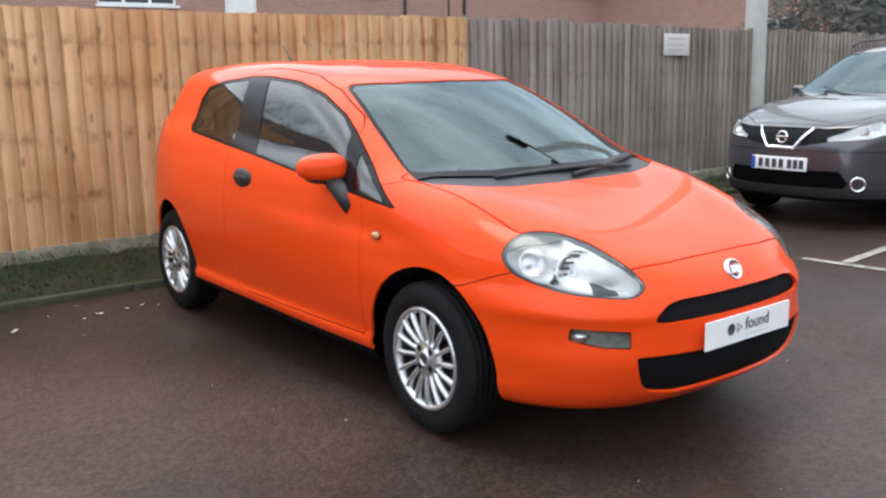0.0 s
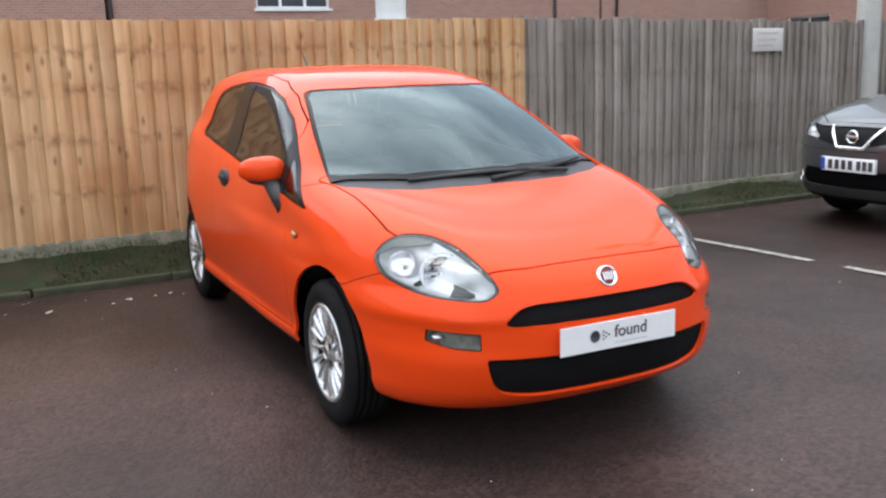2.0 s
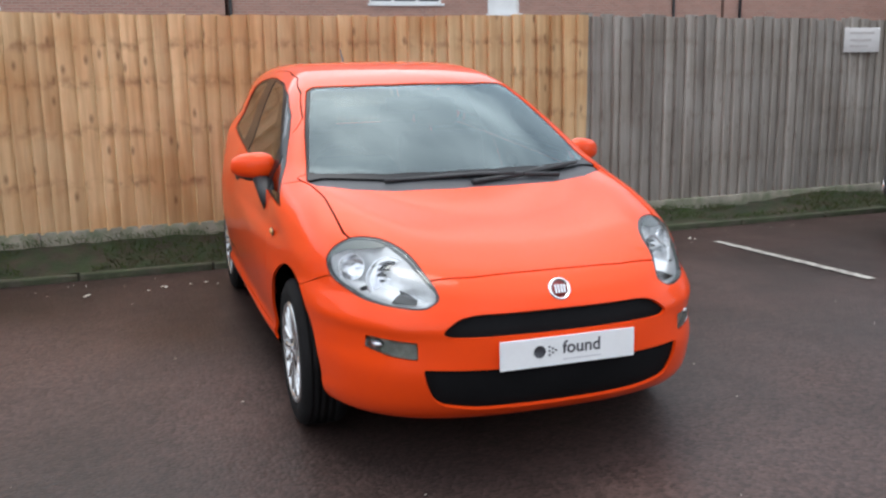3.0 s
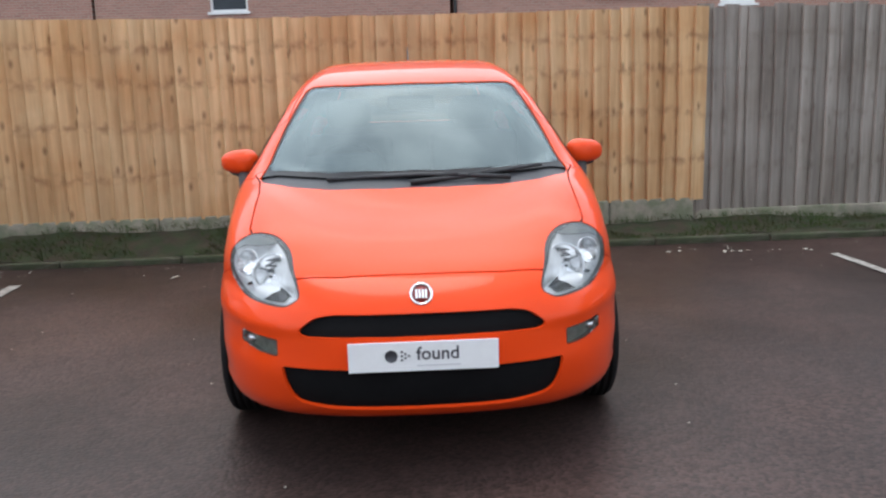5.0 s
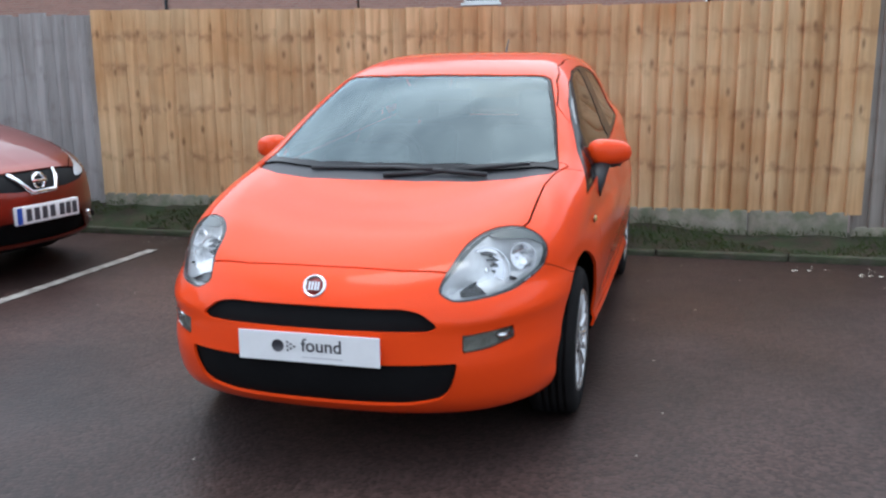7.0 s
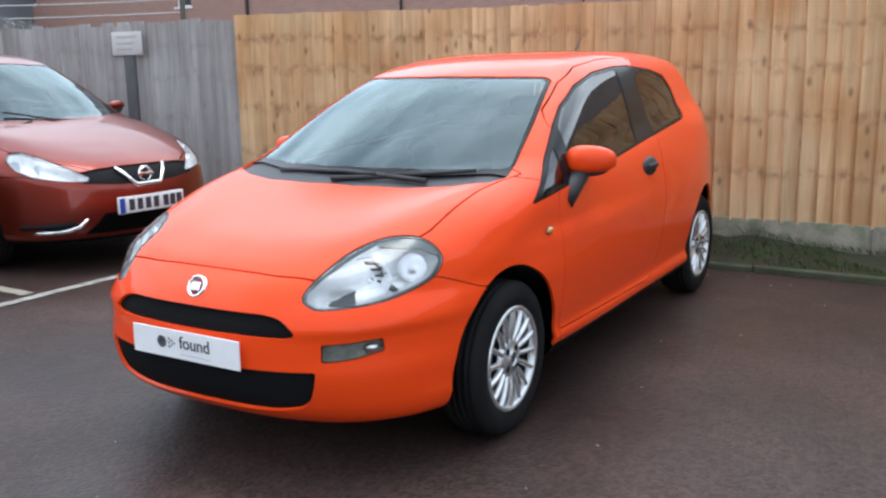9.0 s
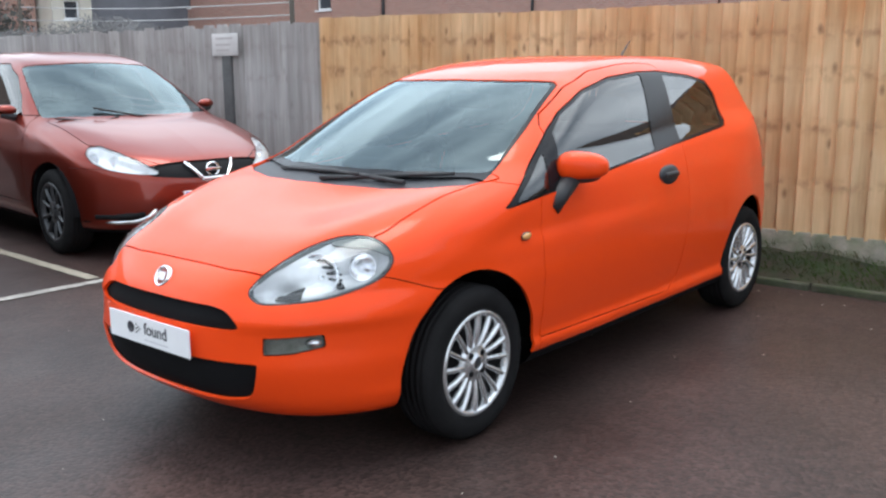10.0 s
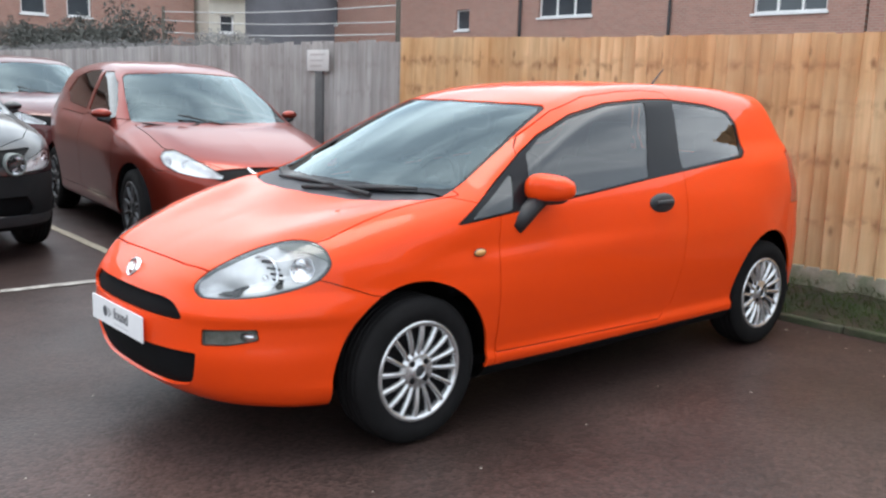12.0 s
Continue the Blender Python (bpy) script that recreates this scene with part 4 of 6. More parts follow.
tagged(part("hedge", leaf_mass("hedge", ((-24.0, -8.3), (4.1, 4.9), (1.5, 2.16)), 50000, 0.02, 5), TWIGS), "bare grey-brown hedge above the grey fence", "hedge", kind="stuff")
tagged(part("hedge", leaf_mass("hedge", ((-25.0, -15.6), (5.2, 6.6), (0.6, 3.05)), 42000, 0.05, 15), HEDGE), "dark green hedge behind the grey fence", "hedge", kind="stuff")
tagged(part("hedge", leaf_mass("hedge", ((16.2, 32.0), (7.5, 10.5), (0.3, 4.8)), 30000, 0.12, 8), HEDGE), "dark green hedge behind the parked crossover", "hedge", kind="stuff")
for k, (p, q, sag) in enumerate((((-15.0, 2.75), (-7.15, 2.52), 0.06), ((-15.0, 2.58), (-7.15, 2.29), 0.06), ((-15.0, 2.34), (-7.15, 2.12), 0.05))):
    pts = [(p[0] + (q[0] - p[0]) * s / 12, 6.0, p[1] + (q[1] - p[1]) * s / 12 - sag * math.sin(math.pi * s / 12)) for s in range(13)]
    tagged(part("cable", tube_bm(pts, 0.008, 6), CABLE), "thin pale overhead cable beyond the fence", "cable", "cables", "structure")
for x in (-15.0, -7.15):
    tagged(part("cable_post", tube_bm([(x, 6.0, 0), (x, 6.0, 2.85)], 0.035, 8), BARK), "thin timber post carrying cables", "post", "cable posts")


# ---- behind the camera: plain buildings that close the car park ----
make_house("long low brick building across the car park", -30.0, 34.0, 30.0, 9, 4.2, [(x, 1.9, 2.4, 1.4) for x in range(-26, 33, 7)], m=pose(0, 0, 0, 0, 0, 180))
make_house("brick building at the side of the car park", -26.0, 2.0, 26.0, 9, 5.0, [(x, 2.2, 2.0, 1.4) for x in range(-22, 0, 6)], m=pose(0, 0, 0, 0, 0, -90))


def bare_tree(x, y, height, seed):
    rnd = random.Random(seed)
    tree = thing("tree", "tall bare winter tree with fine branches", "tree", "bare trees", pose(x, y, 0))
    limbs = []

    def limb(p, d, length, r, depth):
        pts, rad, q = [p], [r], p
        for k in range(4):
            d = (d + Vector((rnd.gauss(0, 0.13), rnd.gauss(0, 0.13), rnd.gauss(0.05, 0.08)))).normalized()
            q = q + d * length / 4
            pts.append(q)
            rad.append(r * (1 - 0.12 * (k + 1)))
            if depth and k:
                for _ in range(2 if depth > 1 else 3):
                    side = d.orthogonal().normalized()
                    side.rotate(Matrix.Rotation(rnd.uniform(0, 6.28), 3, d))
                    limb(q, (d * 0.75 + side * rnd.uniform(0.5, 0.9)).normalized(), length * rnd.uniform(0.45, 0.65), rad[-1] * 0.5, depth - 1)
        limbs.append((pts, rad, depth))

    limb(Vector((0, 0, 0)), Vector((0, 0, 1)), height * 0.55, height * 0.022, 4)
    verts, faces = [], []
    for pts, rad, depth in limbs:
        n = 8 if depth > 2 else 3
        a = Vector((1, 0.2, 0))
        base = len(verts)
        for i, p in enumerate(pts):
            d = (pts[min(i + 1, len(pts) - 1)] - pts[max(i - 1, 0)]).normalized()
            u = (a - d * a.dot(d)).normalized()
            w = d.cross(u)
            for k in range(n):
                ang = 2 * math.pi * k / n
                verts.append(tuple(p + max(rad[i], 0.006) * (u * math.cos(ang) + w * math.sin(ang))))
        for i in range(len(pts) - 1):
            for k in range(n):
                faces.append((base + i * n + k, base + i * n + (k + 1) % n, base + (i + 1) * n + (k + 1) % n, base + (i + 1) * n + k))
    me = bpy.data.meshes.new("crown")
    me.from_pydata(verts, [], faces)
    part("branches", me, BARK, tree)
    return tree


bare_tree(-15.0, 37.0, 21.0, 4)
bare_tree(-22.0, 41.0, 19.0, 9)


# ---- litter on the tarmac ----
def litter():
    rnd = random.Random(11)
    verts, faces = [], []
    spots = [(1.95, 2.84), (2.27, 2.76), (2.64, 2.78), (2.95, 2.77), (2.30, 2.80), (-0.98, 2.66), (-1.27, 2.66), (-1.73, 2.60)]
    pts = [(x + rnd.gauss(0, 0.05), y + rnd.gauss(0, 0.03), rnd.uniform(0.008, 0.02)) for x, y in spots for _ in range(3)]
    pts += [(rnd.uniform(-5, 5), 3.02 - abs(rnd.gauss(0, 0.12)), rnd.uniform(0.003, 0.008)) for _ in range(60)]
    pts += [(rnd.uniform(-4, 4), rnd.uniform(-3, 2.8), rnd.uniform(0.002, 0.006)) for _ in range(60)]
    for x, y, r in pts:
        k, n = len(verts), 6
        a0 = rnd.uniform(0, 6.28)
        verts.append((x, y, 0.006 + r * 0.3))
        for i in range(n):
            a = a0 + 6.283 * i / n
            q = r * rnd.uniform(0.5, 1.2)
            verts.append((x + q * math.cos(a) * 1.4, y + q * math.sin(a) * 0.8, 0.002 + rnd.uniform(0, r * 0.5)))
        faces += [(k, k + 1 + i, k + 1 + (i + 1) % n) for i in range(n)]
    me = bpy.data.meshes.new("leaf_litter")
    me.from_pydata(verts, [], faces)
    return me


tagged(part("leaf_litter", litter(), LEAF), "pale dead leaves and grit on the tarmac", "litter", kind="stuff")

# ---- cars: shared pieces ----
def bowed(p):
    """Plan angle and height: the front corner laid flat."""
    return np.stack([(np.abs(p[:, 0]) + p[:, 1]) * 0.70711, p[:, 2]], 1)


def both(*fs):
    """The common region of several fields."""
    return lambda p: np.max([f(p) for f in fs], 0)


def wheel_arch(y, z, r, x_min=0.5):
    return lambda p: np.maximum(np.hypot(p[:, 1] - y, p[:, 2] - z) - r, x_min - p[:, 0])


def before(axis, value):
    return lambda p: p[:, axis] - value


def after(axis, value):
    return lambda p: value - p[:, axis]


def tyre_bm(r, w):
    h = w / 2
    prof = [(r * 0.66, -h * 0.80), (r * 0.70, -h * 0.96), (r * 0.80, -h * 1.04), (r * 0.90, -h), (r * 0.965, -h * 0.88), (r * 0.99, -h * 0.72)]
    for k in (-0.45, -0.15, 0.15, 0.45):
        prof += [(r, h * (k - 0.11)), (r, h * (k + 0.09)), (r * 0.975, h * (k + 0.10)), (r * 0.975, h * (k + 0.18))]
    prof += [(r, h * 0.66), (r * 0.99, h * 0.74), (r * 0.965, h * 0.88), (r * 0.90, h), (r * 0.80, h * 1.04), (r * 0.70, h * 0.96), (r * 0.66, h * 0.80)]
    return lathe_bm(prof, 56)


def spoke_bm(r0, r1, w0, w1, lean, x0, x1, thick=0.016):
    """One curved, round-topped spoke from the hub to the rim; x is outwards."""
    bm = bmesh.new()
    rows = []
    for k in range(7):
        s = k / 6
        r, w, a = r0 + (r1 - r0) * s, w0 + (w1 - w0) * s, lean * math.sin(s * math.pi * 0.5)
        x = x0 + (x1 - x0) * s + 0.006 * math.sin(s * math.pi)
        row = []
        for q, d in ((-1, -thick), (-0.8, -0.003), (0, 0.0), (0.8, -0.003), (1, -thick)):
            ang = a + q * w / 2 / r
            row.append(bm.verts.new((x + d, r * math.sin(ang), r * math.cos(ang))))
        rows.append(row)
    for a, b in zip(rows, rows[1:]):
        for k in range(4):
            bm.faces.new((a[k], a[k + 1], b[k + 1], b[k])).smooth = True
    bmesh.ops.recalc_face_normals(bm, faces=bm.faces)
    return bm


def make_wheel(parent, m, r=0.30, w=0.19, cover=0.2, spokes=16, face=SILVER, lean=0.07, label="silver spoked wheel cover"):
    """A tyre with a spoked cover; the outer face looks along +x."""
    tyre = part("wheel", tyre_bm(r, w), RUBBER, parent, "black rubber tyre with silver spoked cover", m)
    xo = w * 0.5
    ring = lathe_bm([(cover * 0.87, xo - 0.030), (cover * 0.885, xo - 0.012), (cover * 0.915, xo - 0.002), (cover * 0.965, xo + 0.002), (cover, xo - 0.005), (cover * 1.01, xo - 0.03)], 64)
    disc = lathe_bm([(cover * 0.10, xo - 0.010), (cover * 0.115, xo - 0.001), (cover * 0.15, xo - 0.001), (cover * 0.17, xo - 0.009), (cover * 0.30, xo - 0.011), (cover * 0.37, xo - 0.016), (cover * 0.40, xo - 0.032)], 48)
    part("wheel_cover", merge(ring, disc), face, tyre, label)
    # near-black disc: the shade behind the spokes is put into its colour
    part("shade_backing", lathe_bm([(0.0, xo - 0.050), (cover * 0.97, xo - 0.038)], 48), DARK_VOID, tyre)
    for k in range(spokes):
        part("spoke", spoke_bm(cover * 0.33, cover * 0.92, cover * 0.085, cover * 0.10, lean, xo - 0.012, xo - 0.003, 0.022), face, tyre, m=Matrix.Rotation(2 * math.pi * k / spokes, 4, "X"))
    # flat dark discs on the hub colour in the shade of bolt holes
    for k in range(4):
        a = 2 * math.pi * (k + 0.5) / 4
        part("bolt_hole", lathe_bm([(0.0, xo - 0.0085), (cover * 0.062, xo - 0.0085), (cover * 0.066, xo - 0.014)], 14), DARK_VOID, tyre, m=Matrix.Translation((0, cover * 0.235 * math.sin(a), cover * 0.235 * math.cos(a))))
    part("centre_cap", lathe_bm([(0.0, xo - 0.004), (cover * 0.09, xo - 0.005), (cover * 0.105, xo - 0.010)], 24), LAMP_DARK, tyre, "dark round centre cap")
    return tyre


def arch_liner_bm(s, y, z, r, inner=0.42, outer=0.70):
    """The inside of a wheel arch, from hub height upwards."""
    bm = bmesh.new()
    rows = []
    for rr, x in ((0.0, inner), (r * 0.9, inner), (r, inner + 0.04), (r + 0.004, (inner + outer) / 2), (r - 0.004, outer)):
        rows.append([bm.verts.new((s * x, y + rr * math.cos(math.pi * (k / 24 * 1.0)), z + rr * math.sin(math.pi * (k / 24 * 1.0)))) for k in range(25)])
    for a, b in zip(rows, rows[1:]):
        for k in range(24):
            bm.faces.new((a[k], a[k + 1], b[k + 1], b[k])).smooth = True
    bmesh.ops.remove_doubles(bm, verts=bm.verts, dist=1e-5)
    return bm


def make_seat(parent, x, y, z=0.30, width=0.50, back=0.62):
    def cushion(w, d, h):
        return box_bm(-w / 2, w / 2, -d / 2, d / 2, -h / 2, h / 2, 0.05, 3)

    part("seat", moved(cushion(width, 0.50, 0.16), pose(x, y, z + 0.08, 5)), CLOTH, parent, "dark cloth seat cushion")
    part("backrest", moved(cushion(width, 0.15, back), pose(x, y + 0.32, z + 0.14 + back / 2, -17)), CLOTH, parent, "dark cloth backrest")
    part("headrest", moved(cushion(0.26, 0.10, 0.17), pose(x, y + 0.46, z + back + 0.24, -12)), CLOTH, parent, "dark cloth headrest")


def cabin_fittings(parent, drive_x, dash_y, dash_z, seat_y):
    dash = box_bm(-0.64, 0.64, dash_y, dash_y + 0.55, dash_z - 0.30, dash_z - 0.02, 0.06, 3)
    hood = moved(box_bm(-0.19, 0.19, -0.10, 0.14, -0.05, 0.06, 0.04, 3), pose(drive_x, dash_y + 0.36, dash_z, 10))
    part("dashboard", merge(dash, hood), DASH, parent, "dark grey moulded dashboard")
    ring = []
    for k in range(33):
        a = 2 * math.pi * k / 32
        ring.append((0.185 * math.cos(a), 0, 0.185 * math.sin(a)))
    rim = tube_bm(ring, 0.015, 8, False)
    boss = moved(ball_bm(0.075, 0.03, 0.07), pose(0, 0.01, -0.01))
    bars = merge(*[moved(box_bm(0.05, 0.18, -0.01, 0.01, -0.018, 0.018, 0.006), Matrix.Rotation(radians(a), 4, "Y")) for a in (0, 90, 180)])
    part("steering_wheel", moved(merge(rim, boss, bars), pose(drive_x, dash_y + 0.68, dash_z - 0.06, -24)), BLACK_PLASTIC, parent, "black steering wheel")
    for x in (-0.36, 0.36):
        make_seat(parent, x, seat_y)
    rear = box_bm(-0.60, 0.60, seat_y + 0.72, seat_y + 1.18, 0.36, 0.54, 0.05, 3)
    rback = moved(box_bm(-0.60, 0.60, -0.07, 0.07, -0.28, 0.28, 0.05, 3), pose(0, seat_y + 1.28, 0.78, -18))
    part("rear_seat", merge(rear, rback), CLOTH, parent, "dark cloth rear bench")
    for x in (-0.38, 0.38):
        part("headrest", box_bm(x - 0.12, x + 0.12, seat_y + 1.34, seat_y + 1.43, 1.04, 1.18, 0.04, 3), CLOTH, parent)
    part("cabin_floor", box_bm(-0.66, 0.66, dash_y, seat_y + 1.9, 0.22, 0.26), DARK_VOID, parent)
    part("rear_view_mirror", merge(box_bm(-0.12, 0.12, seat_y - 0.22, seat_y - 0.19, 1.20, 1.27, 0.012), tube_bm([(0, seat_y - 0.19, 1.26), (0, seat_y - 0.22, 1.31)], 0.008)), BLACK_PLASTIC, parent)


def lamp_inside(parent, centre, facing, r, field, name="reflector"):
    """A bowl with a bulb shield, its mouth towards facing, wholly behind the lens."""
    f = Vector(facing).normalized()
    u = f.orthogonal().normalized()
    w = f.cross(u)
    c = Vector(centre)
    for _ in range(60):
        ring = np.array([c + (u * math.cos(a) + w * math.sin(a)) * r * 1.08 for a in np.linspace(0, 2 * math.pi, 24)])
        ring[:, 0] = np.abs(ring[:, 0])
        if field(ring).max() < -0.006:
            break
        c = c - f * 0.003
    centre = c
    m = Matrix.Translation(centre) @ Vector(facing).to_track_quat("X", "Z").to_matrix().to_4x4()
    bowl = part(name, lathe_bm([(0.0, -r * 0.75), (r * 0.25, -r * 0.72), (r * 0.6, -r * 0.5), (r * 0.85, -r * 0.2), (r, 0.0), (r * 1.06, 0.002), (r * 1.06, -0.01)], 32), REFLECTOR, parent, m=m)
    for k in range(4 if r > 0.06 else 0):
        z = r * (0.74 - 0.26 * k)
        h = math.sqrt(max(r * r * 0.86 - z * z, 1e-4))
        part("reflector_rib", moved(box_bm(-0.004, 0.004, -h, h, -0.0045, 0.0045), Matrix.Translation((-r * 0.66 + 0.55 * abs(z), 0, z))), LAMP_DARK, bowl)
    part("bulb", moved(ball_bm(r * 0.22, r * 0.16, r * 0.16, 16, 10), Matrix.Translation((-r * 0.40, 0, 0))), CHROME, bowl)


def rim_bm(sheet, faces, s, width, sink):
    """A flat band inside the edge of a cut-out piece."""
    edges = {}
    for f in faces:
        for i, j in zip(f, f[1:] + f[:1]):
            if (j, i) in edges:
                del edges[(j, i)]
            else:
                edges[(i, j)] = 1
    ids = sorted({i for e in edges for i in e})
    v = sheet.v[ids]
    n = slopes(sheet.field, v)
    mid = v.mean(0)
    way = mid - v
    way -= (way * n).sum(1)[:, None] * n
    way /= np.linalg.norm(way, axis=1)[:, None]
    m = np.array([s, 1, 1])
    a, b = (v - sink * n) * m, (v + width * way - (sink + 0.012) * n) * m
    k = {i: q for q, i in enumerate(ids)}
    c = len(ids)
    me = bpy.data.meshes.new("lamp_bezel")
    me.from_pydata([tuple(p) for p in np.vstack([a, b])], [], [(k[i], k[j], c + k[j], c + k[i]) if s > 0 else (k[j], k[i], c + k[i], c + k[j]) for i, j in edges])
    return me


# ---- the orange three-door hatchback ----
HL = [(-0.246, 0.660), (-0.205, 0.708), (-0.123, 0.757), (-0.030, 0.796), (0.073, 0.821), (0.163, 0.821), (0.219, 0.794), (0.243, 0.748), (0.210, 0.700), (0.145, 0.672), (0.035, 0.645), (-0.100, 0.633), (-0.210, 0.632)]
BROW = [(0.03, 0.84), (0.073, 0.85), (0.170, 0.85), (0.275, 0.80), (0.225, 0.765), (0.170, 0.790), (0.10, 0.796), (0.03, 0.803)]
SHADES = ([(-0.170, 0.648), (-0.072, 0.645), (-0.058, 0.690), (-0.068, 0.722), (-0.118, 0.694)], [(0.058, 0.664), (0.086, 0.668), (0.082, 0.702), (0.064, 0.712)])
FOG = [(-0.196, 0.519), (0.004, 0.527), (0.009, 0.487), (-0.10, 0.468), (-0.198, 0.463)]
GRILLE = [(-0.2, 0.616), (0.29, 0.614), (0.36, 0.602), (0.412, 0.566), (0.418, 0.549), (0.385, 0.539), (0.2, 0.542), (-0.2, 0.543)]
INTAKE = [(-0.2, 0.431), (0.482, 0.432), (0.475, 0.385), (0.450, 0.325), (0.415, 0.298), (0.30, 0.277), (-0.2, 0.272)]
SCREEN = [(-0.2, -0.070), (0.12, -0.068), (0.35, -0.034), (0.52, 0.022), (0.640, 0.105), (0.668, 0.19), (0.60, 0.58), (0.522, 0.925), (0.49, 0.945), (0.3, 0.868), (0.12, 0.835), (-0.2, 0.83)]
SIDE_OPEN = [(0.178, 0.862), (0.51, 0.899), (0.912, 0.941), (1.579, 1.007), (2.294, 1.071), (2.345, 1.10), (2.352, 1.16), (2.37, 1.246), (2.325, 1.314), (2.132, 1.347), (1.796, 1.372), (1.597, 1.370), (1.285, 1.347), (1.012, 1.293), (0.778, 1.207), (0.639, 1.135), (0.414, 1.000), (0.237, 0.896)]
QUARTER = [(0.255, 0.880), (0.48, 0.905), (0.545, 1.055), (0.43, 0.985), (0.31, 0.915)]
DOOR_GLASS = [(0.58, 0.915), (0.912, 0.950), (1.435, 1.003), (1.600, 1.358), (1.285, 1.335), (1.012, 1.281), (0.778, 1.195), (0.66, 1.125)]
REAR_GLASS = [(1.715, 1.032), (2.28, 1.085), (2.332, 1.16), (2.345, 1.24), (2.31, 1.30), (2.132, 1.334), (1.83, 1.356)]
BONNET = [(-0.2, -0.732), (0.28, -0.730), (0.44, -0.708), (0.57, -0.56), (0.636, -0.33), (0.642, -0.02), (0.662, 0.14), (0.70, 0.26), (-0.2, 0.26)]
DOOR = [(0.392, 0.315), (1.50, 0.300), (1.60, 0.36), (1.66, 0.60), (1.70, 0.98), (1.83, 1.36), (1.80, 1.405), (1.658, 1.412), (1.477, 1.405), (1.182, 1.374), (0.933, 1.306), (0.683, 1.198), (0.625, 1.150), (0.60, 1.09), (0.50, 0.99), (0.41, 0.89), (0.396, 0.79), (0.388, 0.69), (0.388, 0.5)]
WING = [(-0.8, 0.1), (0.388, 0.1), (0.388, 0.69), (0.396, 0.79), (0.41, 0.90), (0.30, 0.945), (0.20, 0.965), (0.10, 1.0), (-0.8, 1.0)]
BUMPER = [(-1.2, 0.1), (-0.05, 0.1), (-0.05, 0.60), (-0.22, 0.628), (-0.38, 0.687), (-0.43, 0.700), (-0.5, 0.72), (-0.6, 0.80), (-1.2, 0.80)]


def make_orange_car():
    car = thing("hatchback_car", "orange three-door hatchback parked on damp asphalt", "car", m=pose(-0.012, 0, 0))
    field = solid(ORANGE_FORM)
    v, faces, _ = grow(field, (1.0, -1.1, 3.4, 0.1, 1.62), (-0.3, 2.6, 0.6), 0.0165)
    sh = Sheet(v, faces, field)
    LR = ((1, "left"), (-1, "right"))
    whole = (1, -1)

    def sided(name, fs, mat, label="", parent=car, **k):
        return [part(name, panel_mesh(name, sh, fs, (s,), **k), mat, parent, label) for s, _ in LR]

    sh.take(wheel_arch(-0.018, 0.30, 0.362))
    sh.take(wheel_arch(2.51, 0.30, 0.366))
    # cut rises between the wheels: a near-black sill band colours in shade under the car
    under = sh.take(lambda p: p[:, 2] - 0.209 - 0.052 * np.clip((p[:, 1] - 0.15) / 0.2, 0, 1) * np.clip((2.9 - p[:, 1]) / 0.2, 0, 1))
    part("underbody", panel_mesh("underbody", sh, under, whole, lip=0), DARK_VOID, car)

    # openings for lamps and grilles
    front = before(1, -0.2)
    lens = sh.take(both(outline(smooth_loop(HL, 4), bowed), front, after(0, 0.25)), 0.003)
    seal = sh.band
    rest, sh.faces = sh.faces, lens
    brow = sh.take(outline(BROW, bowed))
    shades = [sh.take(outline(poly, bowed)) for poly in SHADES]
    lens, sh.faces = brow + shades[0] + shades[1] + sh.faces, rest
    fog = sh.take(both(outline(FOG, bowed), before(1, -0.4), after(0, 0.3)), 0.002)
    upper = sh.take(both(outline(smooth_loop(GRILLE, 4, (0, 1, 6, 7)), (0, 2)), before(1, -0.5)))
    lower = sh.take(both(outline(smooth_loop(INTAKE, 4, (0, 1, 6)), (0, 2)), before(1, -0.5)))

    # glass
    pane = sh.take(both(outline(SCREEN, (0, 1)), after(2, 0.85)), 0.002)
    rest, sh.faces = sh.faces, pane
    fit_in = outline([(-0.2, 0.055), (0.12, 0.06), (0.35, 0.108), (0.50, 0.18), (0.605, 0.235), (0.642, 0.275), (0.580, 0.58), (0.506, 0.90), (0.478, 0.922), (0.3, 0.845), (0.12, 0.815), (-0.2, 0.81)], (0, 1))
    clear = sh.take(fit_in)
    cowl = sh.take(outline([(-0.3, -0.2), (0.12, -0.2), (0.7, -0.1), (0.72, 0.215), (0.60, 0.19), (0.48, 0.125), (0.34, 0.062), (0.12, 0.020), (-0.3, 0.012)], (0, 1)))
    border, sh.faces = sh.faces, rest
    side = after(0, 0.4)
    opening = sh.take(both(outline(SIDE_OPEN, (1, 2)), side), 0.002)
    rest, sh.faces = sh.faces, opening
    quarter = sh.take(both(outline(QUARTER, (1, 2)), side))
    door_pane = sh.take(both(outline(DOOR_GLASS, (1, 2)), side))
    rear_pane = sh.take(both(outline(smooth_loop(REAR_GLASS, 3, (0, 1, 6)), (1, 2)), side))
    trim, sh.faces = sh.faces, rest

    # painted panels
    bonnet = sh.take(both(outline(BONNET, (0, 1)), after(2, 0.66), before(1, 0.3)), 0.0035)
    bumper = sh.take(both(outline(BUMPER, (1, 2)), before(1, 0.0)), 0.0018)
    door = sh.take(both(outline(DOOR, (1, 2)), side), 0.0018)
    wing = sh.take(both(outline(WING, (1, 2)), after(0, 0.3), before(1, 0.5)), 0.0015)
    back = after(1, 2.6)
    rear_glass = sh.take(both(outline([(-0.2, 1.02), (0.50, 1.03), (0.50, 1.12), (0.44, 1.30), (-0.2, 1.31)], (0, 2)), after(1, 2.9)), 0.002)
